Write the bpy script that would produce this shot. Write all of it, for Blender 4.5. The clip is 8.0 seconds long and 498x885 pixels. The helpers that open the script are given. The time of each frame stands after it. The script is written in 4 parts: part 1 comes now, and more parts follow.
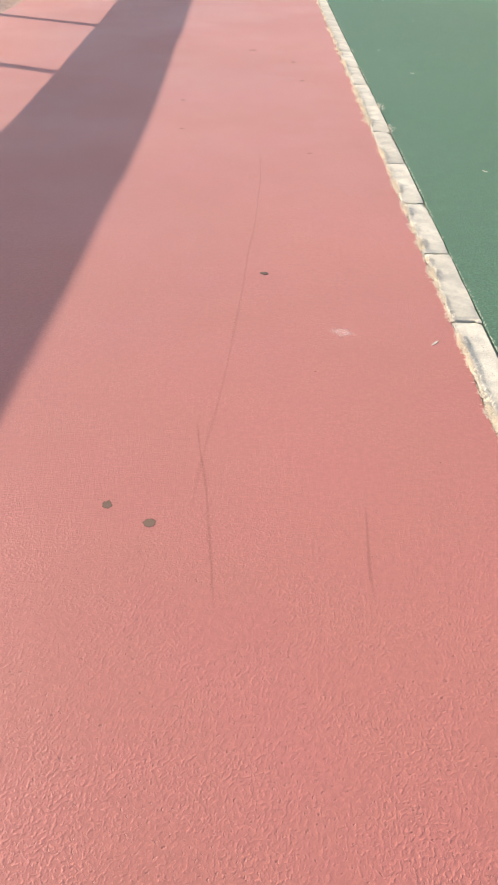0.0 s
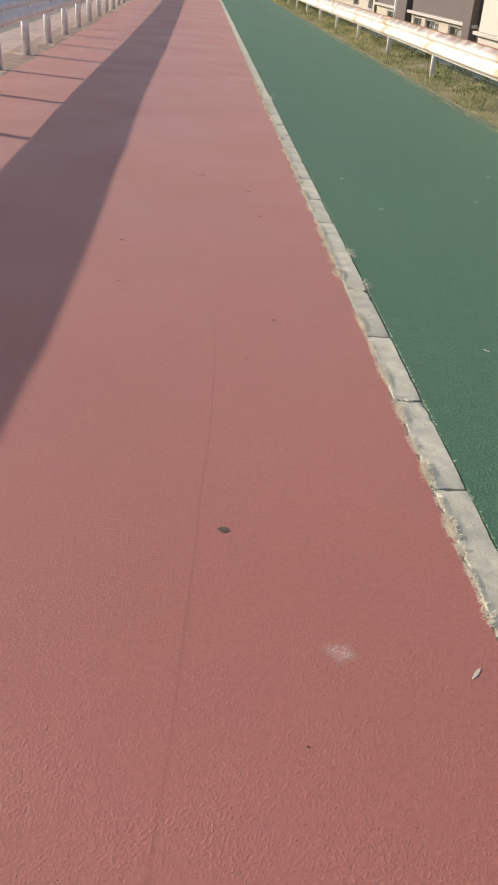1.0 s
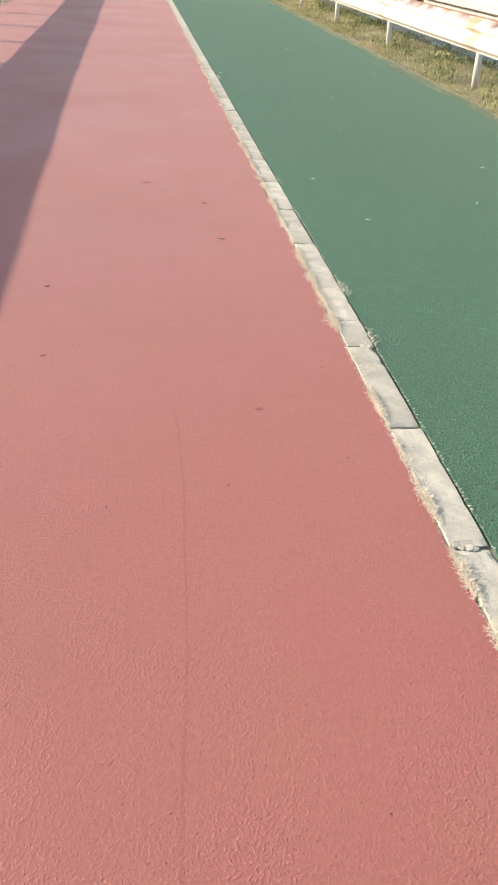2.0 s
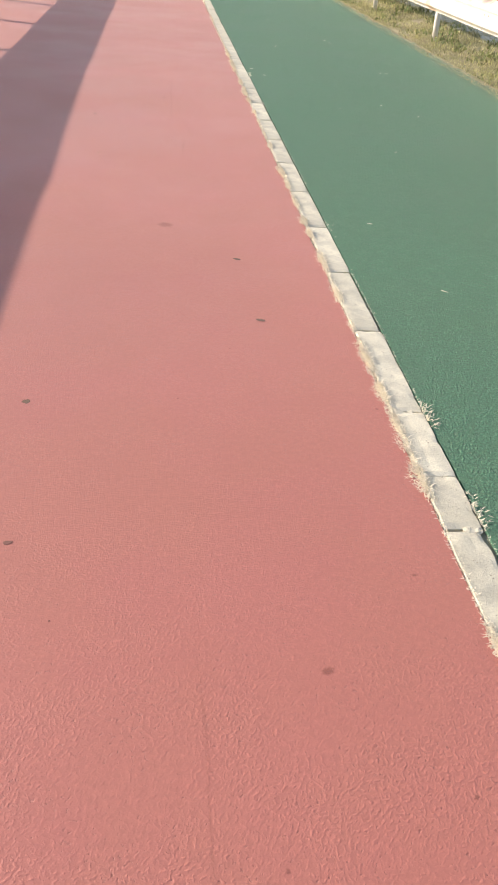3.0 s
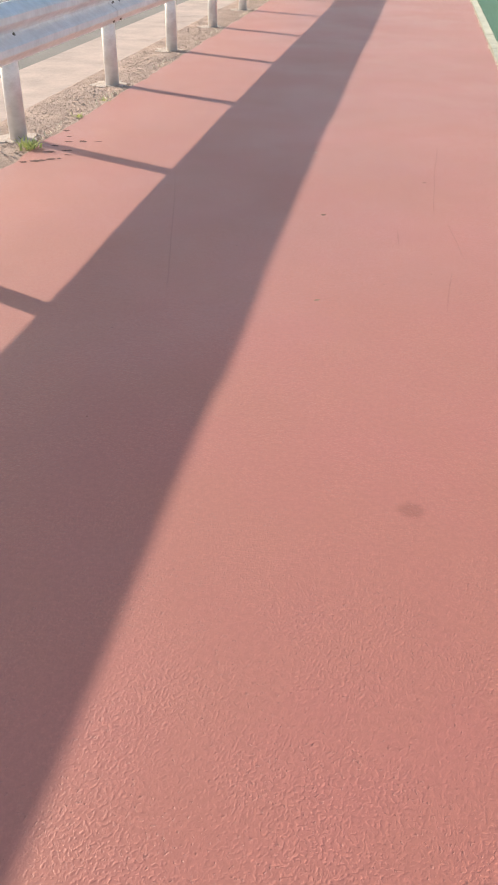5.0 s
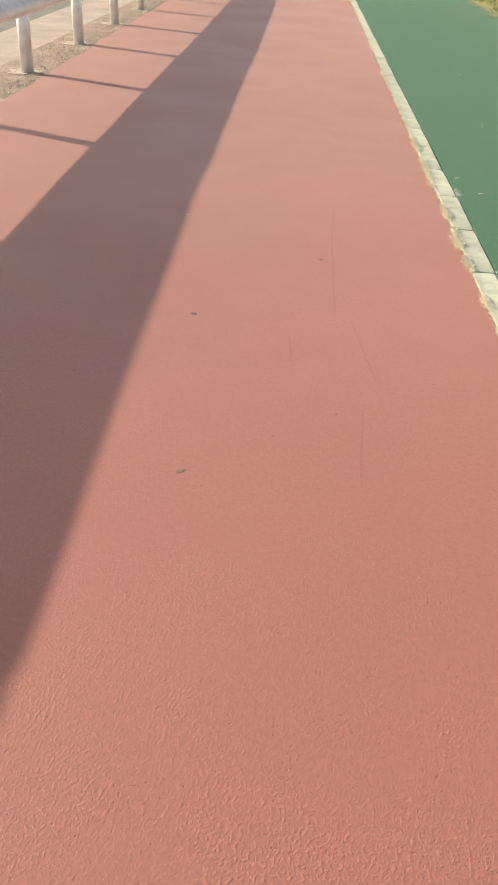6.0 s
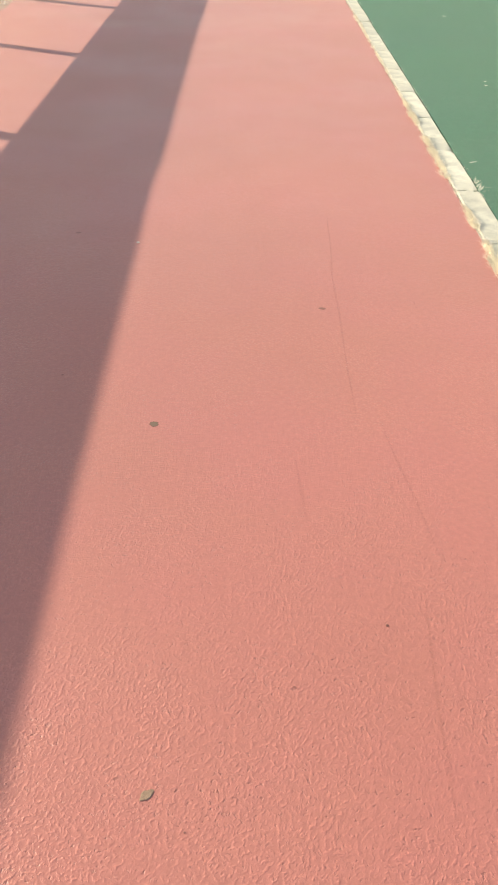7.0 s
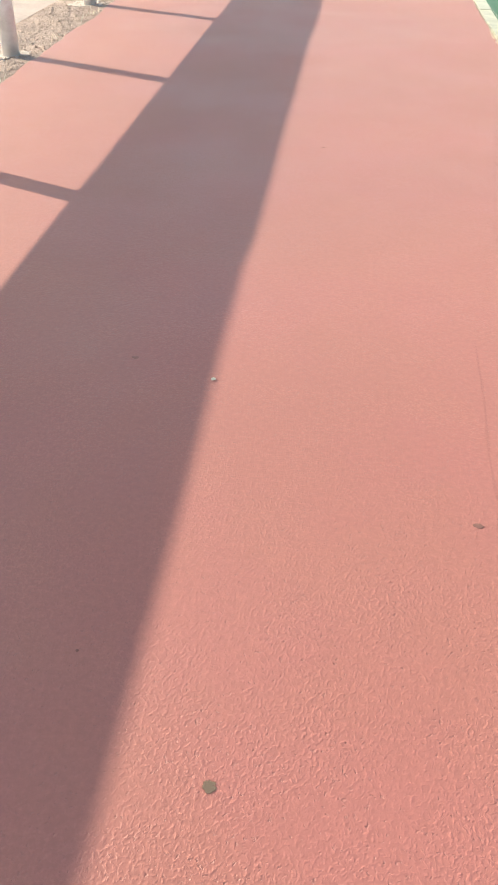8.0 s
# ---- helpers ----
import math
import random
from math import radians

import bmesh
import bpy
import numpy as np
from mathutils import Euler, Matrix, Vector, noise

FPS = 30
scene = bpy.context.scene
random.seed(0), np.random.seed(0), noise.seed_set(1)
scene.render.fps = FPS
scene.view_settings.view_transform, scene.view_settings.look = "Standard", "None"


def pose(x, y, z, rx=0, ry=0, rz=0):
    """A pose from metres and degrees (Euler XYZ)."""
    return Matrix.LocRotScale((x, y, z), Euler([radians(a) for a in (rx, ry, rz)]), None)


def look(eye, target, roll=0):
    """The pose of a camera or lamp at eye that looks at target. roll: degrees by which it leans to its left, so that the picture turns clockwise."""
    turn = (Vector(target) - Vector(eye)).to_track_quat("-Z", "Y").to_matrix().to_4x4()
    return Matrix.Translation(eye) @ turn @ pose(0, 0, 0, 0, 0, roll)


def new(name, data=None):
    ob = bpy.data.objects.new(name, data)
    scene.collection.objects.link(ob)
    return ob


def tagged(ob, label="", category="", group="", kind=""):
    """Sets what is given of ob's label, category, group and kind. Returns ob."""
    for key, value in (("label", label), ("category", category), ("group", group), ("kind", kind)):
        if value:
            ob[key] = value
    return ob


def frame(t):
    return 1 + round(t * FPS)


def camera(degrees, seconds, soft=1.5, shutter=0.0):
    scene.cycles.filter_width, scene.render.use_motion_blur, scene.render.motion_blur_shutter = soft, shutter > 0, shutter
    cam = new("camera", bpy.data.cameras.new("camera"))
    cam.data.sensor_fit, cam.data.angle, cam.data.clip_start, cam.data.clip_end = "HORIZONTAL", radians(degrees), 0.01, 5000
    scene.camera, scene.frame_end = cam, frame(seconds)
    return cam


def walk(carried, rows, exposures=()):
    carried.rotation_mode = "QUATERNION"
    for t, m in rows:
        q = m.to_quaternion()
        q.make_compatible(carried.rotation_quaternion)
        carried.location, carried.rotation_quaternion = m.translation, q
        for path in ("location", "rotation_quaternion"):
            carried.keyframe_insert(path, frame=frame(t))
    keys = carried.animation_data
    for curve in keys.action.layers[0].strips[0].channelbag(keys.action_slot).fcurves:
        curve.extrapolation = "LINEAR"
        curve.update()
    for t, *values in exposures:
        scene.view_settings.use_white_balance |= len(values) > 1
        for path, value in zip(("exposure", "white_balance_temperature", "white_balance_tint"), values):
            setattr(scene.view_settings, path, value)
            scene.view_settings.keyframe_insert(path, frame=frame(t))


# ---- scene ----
cam = camera(33.83, 8.0, soft=1.9)
PATH = [
    (0, look((0.000, 0.000, 1.344), (0.0137, 1.6219, 0.1743), 1.41)),
    (0.3, look((-0.021, 0.373, 1.336), (0.0030, 1.9836, 0.1510), 0.44)),
    (0.5, look((-0.032, 0.564, 1.335), (0.0486, 2.2052, 0.1941), 0.10)),
    (0.7, look((-0.023, 0.805, 1.343), (0.1080, 2.4468, 0.2086), 1.71)),
    (0.8, look((-0.023, 0.902, 1.373), (0.1180, 2.5709, 0.2803), 2.19)),
    (1, look((-0.038, 1.122, 1.388), (0.1097, 2.8441, 0.3817), 4.11)),
    (1.1, look((-0.051, 1.227, 1.371), (0.0889, 2.9543, 0.3733), 5.23)),
    (1.2, look((-0.056, 1.350, 1.348), (0.1154, 3.0595, 0.3242), 4.87)),
    (1.4, look((-0.052, 1.587, 1.367), (0.2103, 3.2623, 0.3067), 2.87)),
    (1.5, look((-0.058, 1.674, 1.379), (0.2112, 3.3420, 0.3086), 1.84)),
    (1.7, look((-0.047, 1.912, 1.342), (0.2123, 3.5916, 0.2877), 2.44)),
    (2.8, look((-0.035, 3.186, 1.329), (0.1895, 4.8557, 0.2506), 2.57)),
    (3, look((-0.041, 3.431, 1.371), (0.1894, 5.0861, 0.2730), 4.54)),
    (3.2, look((-0.059, 3.641, 1.361), (0.1311, 5.3039, 0.2668), 6.30)),
    (3.5, look((-0.084, 4.011, 1.369), (0.1026, 5.6806, 0.2835), 4.94)),
    (3.7, look((-0.080, 4.223, 1.361), (0.0324, 5.8920, 0.2643), 4.45)),
    (4, look((-0.055, 4.596, 1.390), (-0.0902, 6.2698, 0.2959), 2.75)),
    (4.2, look((-0.083, 4.822, 1.370), (-0.2925, 6.4745, 0.2629), 1.05)),
    (5.3, look((-0.122, 6.035, 1.365), (-0.4133, 7.6756, 0.2589), 0.73)),
    (5.5, look((-0.130, 6.282, 1.373), (-0.2963, 7.9475, 0.2788), 0.49)),
    (5.8, look((-0.143, 6.632, 1.355), (-0.2235, 8.3019, 0.2570), 1.17)),
    (6, look((-0.130, 6.876, 1.363), (-0.1879, 8.5520, 0.2733), 3.04)),
    (6.3, look((-0.186, 7.224, 1.332), (-0.2152, 8.8610, 0.1835), 3.75)),
    (6.5, look((-0.200, 7.453, 1.352), (-0.2290, 9.0789, 0.1879), 0.25)),
    (6.8, look((-0.241, 7.764, 1.323), (-0.2296, 9.3816, 0.1479), 0.76)),
    (7, look((-0.237, 8.037, 1.317), (-0.2199, 9.6407, 0.1227), 1.16)),
    (7.2, look((-0.274, 8.227, 1.326), (-0.3090, 9.8397, 0.1444), 3.40)),
    (7.5, look((-0.337, 8.573, 1.299), (-0.3935, 10.1701, 0.0961), 3.11)),
    (7.8, look((-0.353, 8.895, 1.297), (-0.4493, 10.5004, 0.1072), 1.43)),
    (8, look((-0.335, 9.153, 1.286), (-0.5136, 10.7372, 0.0776), 0.33)),
]
EXPOSURES = [(0, 0.86, 6650, 18), (0.3, 0.86, 6650, 18), (0.5, 0.90, 6600, 17), (0.7, 0.72, 6500, 15), (0.8, 0.55, 6500, 14), (0.9, 0.36, 6500, 14),
             (1.0, 0.10, 6500, 14), (1.1, 0.08, 6500, 14), (1.2, 0.30, 6500, 14), (1.4, 0.38, 6500, 14), (1.5, 0.62, 6500, 14),
             (2.8, 0.70, 6700, 16), (3.0, 0.73, 6700, 16), (3.5, 0.56, 6750, 15), (4.0, 0.66, 6550, 12), (5.3, 0.73, 6500, 5), (5.5, 0.54, 6700, 3),
             (5.8, 0.42, 7000, 2), (6.0, 0.64, 7150, 1), (6.5, 0.95, 7000, 2), (6.7, 0.87, 7000, 5), (7.0, 0.96, 7000, 7), (7.2, 0.92, 7000, 6),
             (7.5, 1.04, 6700, 5), (8.0, 1.06, 6450, 1)]
walk(cam, PATH, EXPOSURES)

# ---------------------------------------------------------------- light
SUN_EL = radians(20.8)
SHADOW_TURN = radians(-24.9)          # heading of the shadows on the ground, from +x
ray = Vector((math.cos(SHADOW_TURN) * math.cos(SUN_EL), math.sin(SHADOW_TURN) * math.cos(SUN_EL), -math.sin(SUN_EL)))

world = bpy.data.worlds.new("sky")
scene.world = world
world.use_nodes = True
wn = world.node_tree
sky = wn.nodes.new("ShaderNodeTexSky")
sky.sky_type = "NISHITA"
sky.sun_disc = False
sky.sun_elevation = SUN_EL
sky.sun_rotation = math.atan2(-ray.x, -ray.y)
sky.dust_density = 1.8
sky.ozone_density = 1.1
wn.links.new(sky.outputs["Color"], wn.nodes["Background"].inputs["Color"])
wn.nodes["Background"].inputs["Strength"].default_value = 0.126

sun_data = bpy.data.lights.new("sun", "SUN")
sun_data.energy, sun_data.angle, sun_data.color = 4.2, radians(0.55), (1.0, 0.89, 0.74)
sun = new("sun", sun_data)
sun.matrix_world = look((0, 0, 30), Vector((0, 0, 30)) + ray)


# ---------------------------------------------------------------- materials
def material(name, base, rough=0.8, metal=0.0, spread=0.25, scale=3.0, fine=60.0, bump=0.0, bump_scale=120.0,
             second=None, second_amount=0.5, pits=None, pit_scale=90.0, pit_size=0.2, vary=0.0, island=0.0, big_spread=None, bump_dist=0.004, sheen=0.0, tone=0.0):
    """Base colour broken up at two scales, optional second colour in blotches, dark pits and relief."""
    m = bpy.data.materials.new(name)
    m.use_nodes = True
    nt = m.node_tree
    n, l = nt.nodes, nt.links
    bsdf = n["Principled BSDF"]
    coord = n.new("ShaderNodeTexCoord")

    def noise_node(sc, detail=4.0, rough_=0.55):
        k = n.new("ShaderNodeTexNoise")
        k.inputs["Scale"].default_value, k.inputs["Detail"].default_value, k.inputs["Roughness"].default_value = sc, detail, rough_
        l.new(coord.outputs["Object"], k.inputs["Vector"])
        return k

    def ramp(src, lo, hi, a, b):
        k = n.new("ShaderNodeMapRange")
        k.inputs["From Min"].default_value, k.inputs["From Max"].default_value = lo, hi
        k.inputs["To Min"].default_value, k.inputs["To Max"].default_value = a, b
        l.new(src, k.inputs["Value"])
        return k.outputs["Result"]

    def mix(kind, fac, a, b):
        k = n.new("ShaderNodeMix")
        k.data_type, k.blend_type = "RGBA", kind
        for sock, v in ((k.inputs["Factor"], fac), (k.inputs["A"], a), (k.inputs["B"], b)):
            if isinstance(v, (int, float)):
                sock.default_value = v
            elif isinstance(v, tuple):
                sock.default_value = (*v, 1)
            else:
                l.new(v, sock)
        return k.outputs["Result"]

    big, small = noise_node(scale), noise_node(fine, 6.0, 0.7)
    col = base
    if second:
        col = mix("MIX", ramp(noise_node(scale * 1.7, 6.0, 0.65).outputs["Fac"], 0.42, 0.68, 0.0, second_amount), base, second)
    grey = n.new("ShaderNodeCombineColor")
    wide = spread if big_spread is None else big_spread
    f1 = ramp(big.outputs["Fac"], 0.25, 0.75, 1 - wide, 1 + wide)
    f2 = ramp(small.outputs["Fac"], 0.2, 0.8, 1 - spread * 0.8, 1 + spread * 0.8)
    mul = n.new("ShaderNodeMath")
    mul.operation = "MULTIPLY"
    l.new(f1, mul.inputs[0])
    l.new(f2, mul.inputs[1])
    value = mul.outputs[0]
    if vary or island:
        if vary:
            src = n.new("ShaderNodeObjectInfo").outputs["Random"]
        else:
            src = n.new("ShaderNodeNewGeometry").outputs["Random Per Island"]
        amount = vary or island
        mul2 = n.new("ShaderNodeMath")
        mul2.operation = "MULTIPLY"
        l.new(value, mul2.inputs[0])
        l.new(ramp(src, 0, 1, 1 - amount, 1 + amount), mul2.inputs[1])
        value = mul2.outputs[0]
    for s in ("Red", "Green", "Blue"):
        l.new(value, grey.inputs[s])
    col = mix("MULTIPLY", 1.0, col, grey.outputs["Color"])
    height = small.outputs["Fac"]
    if pits:
        v = n.new("ShaderNodeTexVoronoi")
        v.inputs["Scale"].default_value, v.inputs["Randomness"].default_value = pit_scale, 1.0
        l.new(coord.outputs["Object"], v.inputs["Vector"])
        sparse = ramp(noise_node(pit_scale * 0.3, 2.0).outputs["Fac"], 0.55, 0.68, 0.0, 1.0)
        hole = ramp(v.outputs["Distance"], pit_size * 0.6, pit_size, 1.0, 0.0)
        both = n.new("ShaderNodeMath")
        both.operation = "MULTIPLY"
        l.new(hole, both.inputs[0])
        l.new(sparse, both.inputs[1])
        col = mix("MIX", both.outputs[0], col, pits)
    if isinstance(col, tuple):
        bsdf.inputs["Base Color"].default_value = (*col, 1)
    else:
        l.new(col, bsdf.inputs["Base Color"])
    bsdf.inputs["Roughness"].default_value, bsdf.inputs["Metallic"].default_value = rough, metal
    bsdf.inputs["Sheen Weight"].default_value, bsdf.inputs["Sheen Roughness"].default_value = sheen, 0.45   # brightens the surface at grazing angles
    l.new(ramp(big.outputs["Fac"], 0.2, 0.8, max(rough - 0.1, 0.05), min(rough + 0.1, 1)), bsdf.inputs["Roughness"])
    if bump:
        grain = noise_node(bump_scale * 1.5, 4.0, 0.7)
        cells = n.new("ShaderNodeTexVoronoi")
        cells.inputs["Scale"].default_value = bump_scale
        l.new(coord.outputs["Object"], cells.inputs["Vector"])
        stones = ramp(cells.outputs["Distance"], 0.0, 0.55, 1.0, 0.0)
        worn = ramp(noise_node(bump_scale * 0.11, 4.0, 0.7).outputs["Fac"], 0.40, 0.66, 0.1, 1.35)
        lumps = n.new("ShaderNodeMath")
        lumps.operation = "MULTIPLY"
        l.new(stones, lumps.inputs[0])
        l.new(worn, lumps.inputs[1])
        add = n.new("ShaderNodeMath")
        add.operation = "ADD"
        l.new(grain.outputs["Fac"], add.inputs[0])
        l.new(lumps.outputs[0], add.inputs[1])
        if pits:
            dent = n.new("ShaderNodeMath")
            dent.operation = "MULTIPLY_ADD"
            l.new(both.outputs[0], dent.inputs[0])
            dent.inputs[1].default_value = -1.7
            l.new(add.outputs[0], dent.inputs[2])
            add = dent
        if tone:
            # grain shading put into the colour: hollows darker, crests lighter
            shade = n.new("ShaderNodeCombineColor")
            level = ramp(add.outputs[0], 0.35, 1.25, 1 - tone, 1 + tone)
            for s in ("Red", "Green", "Blue"):
                l.new(level, shade.inputs[s])
            l.new(mix("MULTIPLY", 1.0, col, shade.outputs["Color"]), bsdf.inputs["Base Color"])
        b = n.new("ShaderNodeBump")
        b.inputs["Strength"].default_value, b.inputs["Distance"].default_value = bump, bump_dist
        l.new(add.outputs[0], b.inputs["Height"])
        l.new(b.outputs["Normal"], bsdf.inputs["Normal"])
    return m


def coated_asphalt(name, base, second, pit_colour):
    """Painted asphalt: lumpy roller texture in worn patches, fine grit, and sparse pits where stones have come out."""
    m = bpy.data.materials.new(name)
    m.use_nodes = True
    n, l = m.node_tree.nodes, m.node_tree.links
    bsdf = n["Principled BSDF"]
    coord = n.new("ShaderNodeTexCoord").outputs["Object"]

    def noise_at(scale, detail=3.0, rough=0.55, vector=None):
        k = n.new("ShaderNodeTexNoise")
        k.inputs["Scale"].default_value, k.inputs["Detail"].default_value, k.inputs["Roughness"].default_value = scale, detail, rough
        l.new(vector or coord, k.inputs["Vector"])
        return k.outputs["Fac"]

    def span(src, lo, hi, a, b):
        k = n.new("ShaderNodeMapRange")
        k.interpolation_type = "SMOOTHSTEP"
        k.inputs["From Min"].default_value, k.inputs["From Max"].default_value = lo, hi
        k.inputs["To Min"].default_value, k.inputs["To Max"].default_value = a, b
        l.new(src, k.inputs["Value"])
        return k.outputs["Result"]

    def calc(kind, a, b, c=None):
        k = n.new("ShaderNodeMath")
        k.operation = kind
        for sock, v in zip(k.inputs, (a, b, c)):
            if isinstance(v, (int, float)):
                sock.default_value = v
            elif v is not None:
                l.new(v, sock)
        return k.outputs[0]

    def blend(fac, a, b):
        k = n.new("ShaderNodeMix")
        k.data_type = "RGBA"
        for sock, v in ((k.inputs["Factor"], fac), (k.inputs["A"], a), (k.inputs["B"], b)):
            if isinstance(v, tuple):
                sock.default_value = (*v, 1)
            else:
                l.new(v, sock)
        return k.outputs["Result"]

    worn = span(noise_at(4.5, 4.0, 0.6), 0.36, 0.64, 0.42, 1.0)
    lumps = span(noise_at(135, 2.5, 0.58), 0.42, 0.76, 0.0, 1.0)
    swell = noise_at(60, 2.0, 0.5)
    grit = noise_at(310, 2.0, 0.6)
    # ragged pits up to a centimetre across, thick in some patches and missing in others
    crumbled = span(noise_at(7, 4.0, 0.6), 0.40, 0.70, 0.03, -0.025)
    pit = span(calc("SUBTRACT", noise_at(95, 3.0, 0.62), crumbled), 0.60, 0.70, 0.0, 1.0)
    height = calc("MULTIPLY_ADD", calc("MULTIPLY", lumps, worn), 1.0, calc("MULTIPLY_ADD", grit, 0.25, calc("MULTIPLY", swell, 0.5)))
    height = calc("MULTIPLY_ADD", pit, -1.7, height)
    bump = n.new("ShaderNodeBump")
    bump.inputs["Strength"].default_value, bump.inputs["Distance"].default_value = 0.44, 0.0021
    l.new(height, bump.inputs["Height"])
    l.new(bump.outputs["Normal"], bsdf.inputs["Normal"])
    colour = blend(span(noise_at(1.6, 6.0, 0.65), 0.38, 0.66, 0.0, 1.0), base, second)
    value = calc("MULTIPLY", span(noise_at(0.8, 4.0), 0.28, 0.72, 0.955, 1.045), span(noise_at(60, 6.0, 0.7), 0.25, 0.75, 0.94, 1.06))
    # relief shading painted in as well: low spots darker, high ones lighter
    value = calc("MULTIPLY", value, span(height, 0.2, 1.3, 0.94, 1.06))
    tint = n.new("ShaderNodeVectorMath")
    tint.operation = "SCALE"
    l.new(colour, tint.inputs[0])
    l.new(value, tint.inputs["Scale"])
    # pits go a third of the way to their darker colour
    l.new(blend(calc("MULTIPLY", pit, 0.34), tint.outputs["Vector"], pit_colour), bsdf.inputs["Base Color"])
    l.new(span(noise_at(0.9), 0.3, 0.7, 0.48, 0.62), bsdf.inputs["Roughness"])
    bsdf.inputs["Sheen Weight"].default_value, bsdf.inputs["Sheen Roughness"].default_value = 0.11, 0.45   # lifts the far, grazing stretch of the paint
    return m


RED = coated_asphalt("red_coated_asphalt", (0.480, 0.181, 0.138), (0.472, 0.171, 0.138), (0.30, 0.115, 0.095))
GREEN = material("green_coated_asphalt", (0.079, 0.213, 0.121), 0.7, spread=0.75, big_spread=0.07, scale=0.8, fine=105, bump=0.9, bump_scale=105, bump_dist=0.005,
                 second=(0.086, 0.211, 0.118), second_amount=0.7, pits=(0.17, 0.33, 0.23), pit_scale=150, pit_size=0.5, sheen=0.05, tone=0.25)
STONE = material("kerb_concrete", (0.66, 0.632, 0.495), 0.9, spread=0.30, scale=6, fine=160, bump=0.5, bump_scale=200, bump_dist=0.002,
                 second=(0.48, 0.465, 0.38), second_amount=0.8, vary=0.08, pits=(0.30, 0.26, 0.19), pit_scale=110, pit_size=0.3)
VERGE = material("exposed_aggregate_concrete", (0.53, 0.385, 0.315), 0.95, spread=0.38, scale=3, fine=130, big_spread=0.22, bump=0.7, bump_scale=110,
                 second=(0.40, 0.285, 0.225), second_amount=0.9, pits=(0.24, 0.175, 0.13), pit_scale=85, pit_size=0.5, bump_dist=0.012)
FOOT = material("pale_mortar", (0.62, 0.52, 0.45), 0.95, spread=0.25, scale=9, fine=120, bump=0.8, bump_scale=90, second=(0.48, 0.38, 0.31), second_amount=0.8)
GRAVEL = material("mixed_grit", (0.51, 0.385, 0.305), 0.9, spread=0.2, scale=20, fine=200, island=0.28)
GUTTER = material("gutter_concrete", (0.50, 0.392, 0.340), 0.9, spread=0.20, scale=2, fine=40, bump=0.4, bump_scale=90, second=(0.42, 0.325, 0.28), second_amount=0.7)
SHOULDER = material("pale_shoulder", (0.56, 0.58, 0.49), 0.9, spread=0.2, scale=1.2, fine=60, bump=0.5, bump_scale=60, second=(0.36, 0.38, 0.31), second_amount=0.8)
ASPHALT = material("asphalt", (0.25, 0.225, 0.205), 0.9, spread=0.2, scale=0.6, fine=150, bump=0.6, bump_scale=150, second=(0.20, 0.185, 0.17))
EARTH = material("dry_earth", (0.42, 0.37, 0.24), 0.95, spread=0.3, scale=0.7, fine=25, bump=0.8, bump_scale=30, second=(0.19, 0.20, 0.08), second_amount=0.9, bump_dist=0.015)
JOINT = material("joint_sand", (0.37, 0.325, 0.235), 0.95, spread=0.3, scale=20, fine=90, bump=0.6, bump_scale=150)
ZINC = material("galvanised_steel", (0.86, 0.85, 0.86), 0.75, metal=0.0, spread=0.10, scale=5, fine=30, bump=0.08, bump_scale=40, second=(0.72, 0.68, 0.67), second_amount=0.5)
POST = material("weathered_white_paint", (0.84, 0.82, 0.82), 0.48, metal=0.3, spread=0.10, scale=6, fine=40, bump=0.1, bump_scale=60, second=(0.42, 0.38, 0.35), second_amount=0.5)
WHITE = material("rust_stained_white_paint", (0.80, 0.78, 0.73), 0.5, spread=0.06, scale=2.5, fine=30, bump=0.08, bump_scale=40, second=(0.62, 0.46, 0.33), second_amount=0.35)


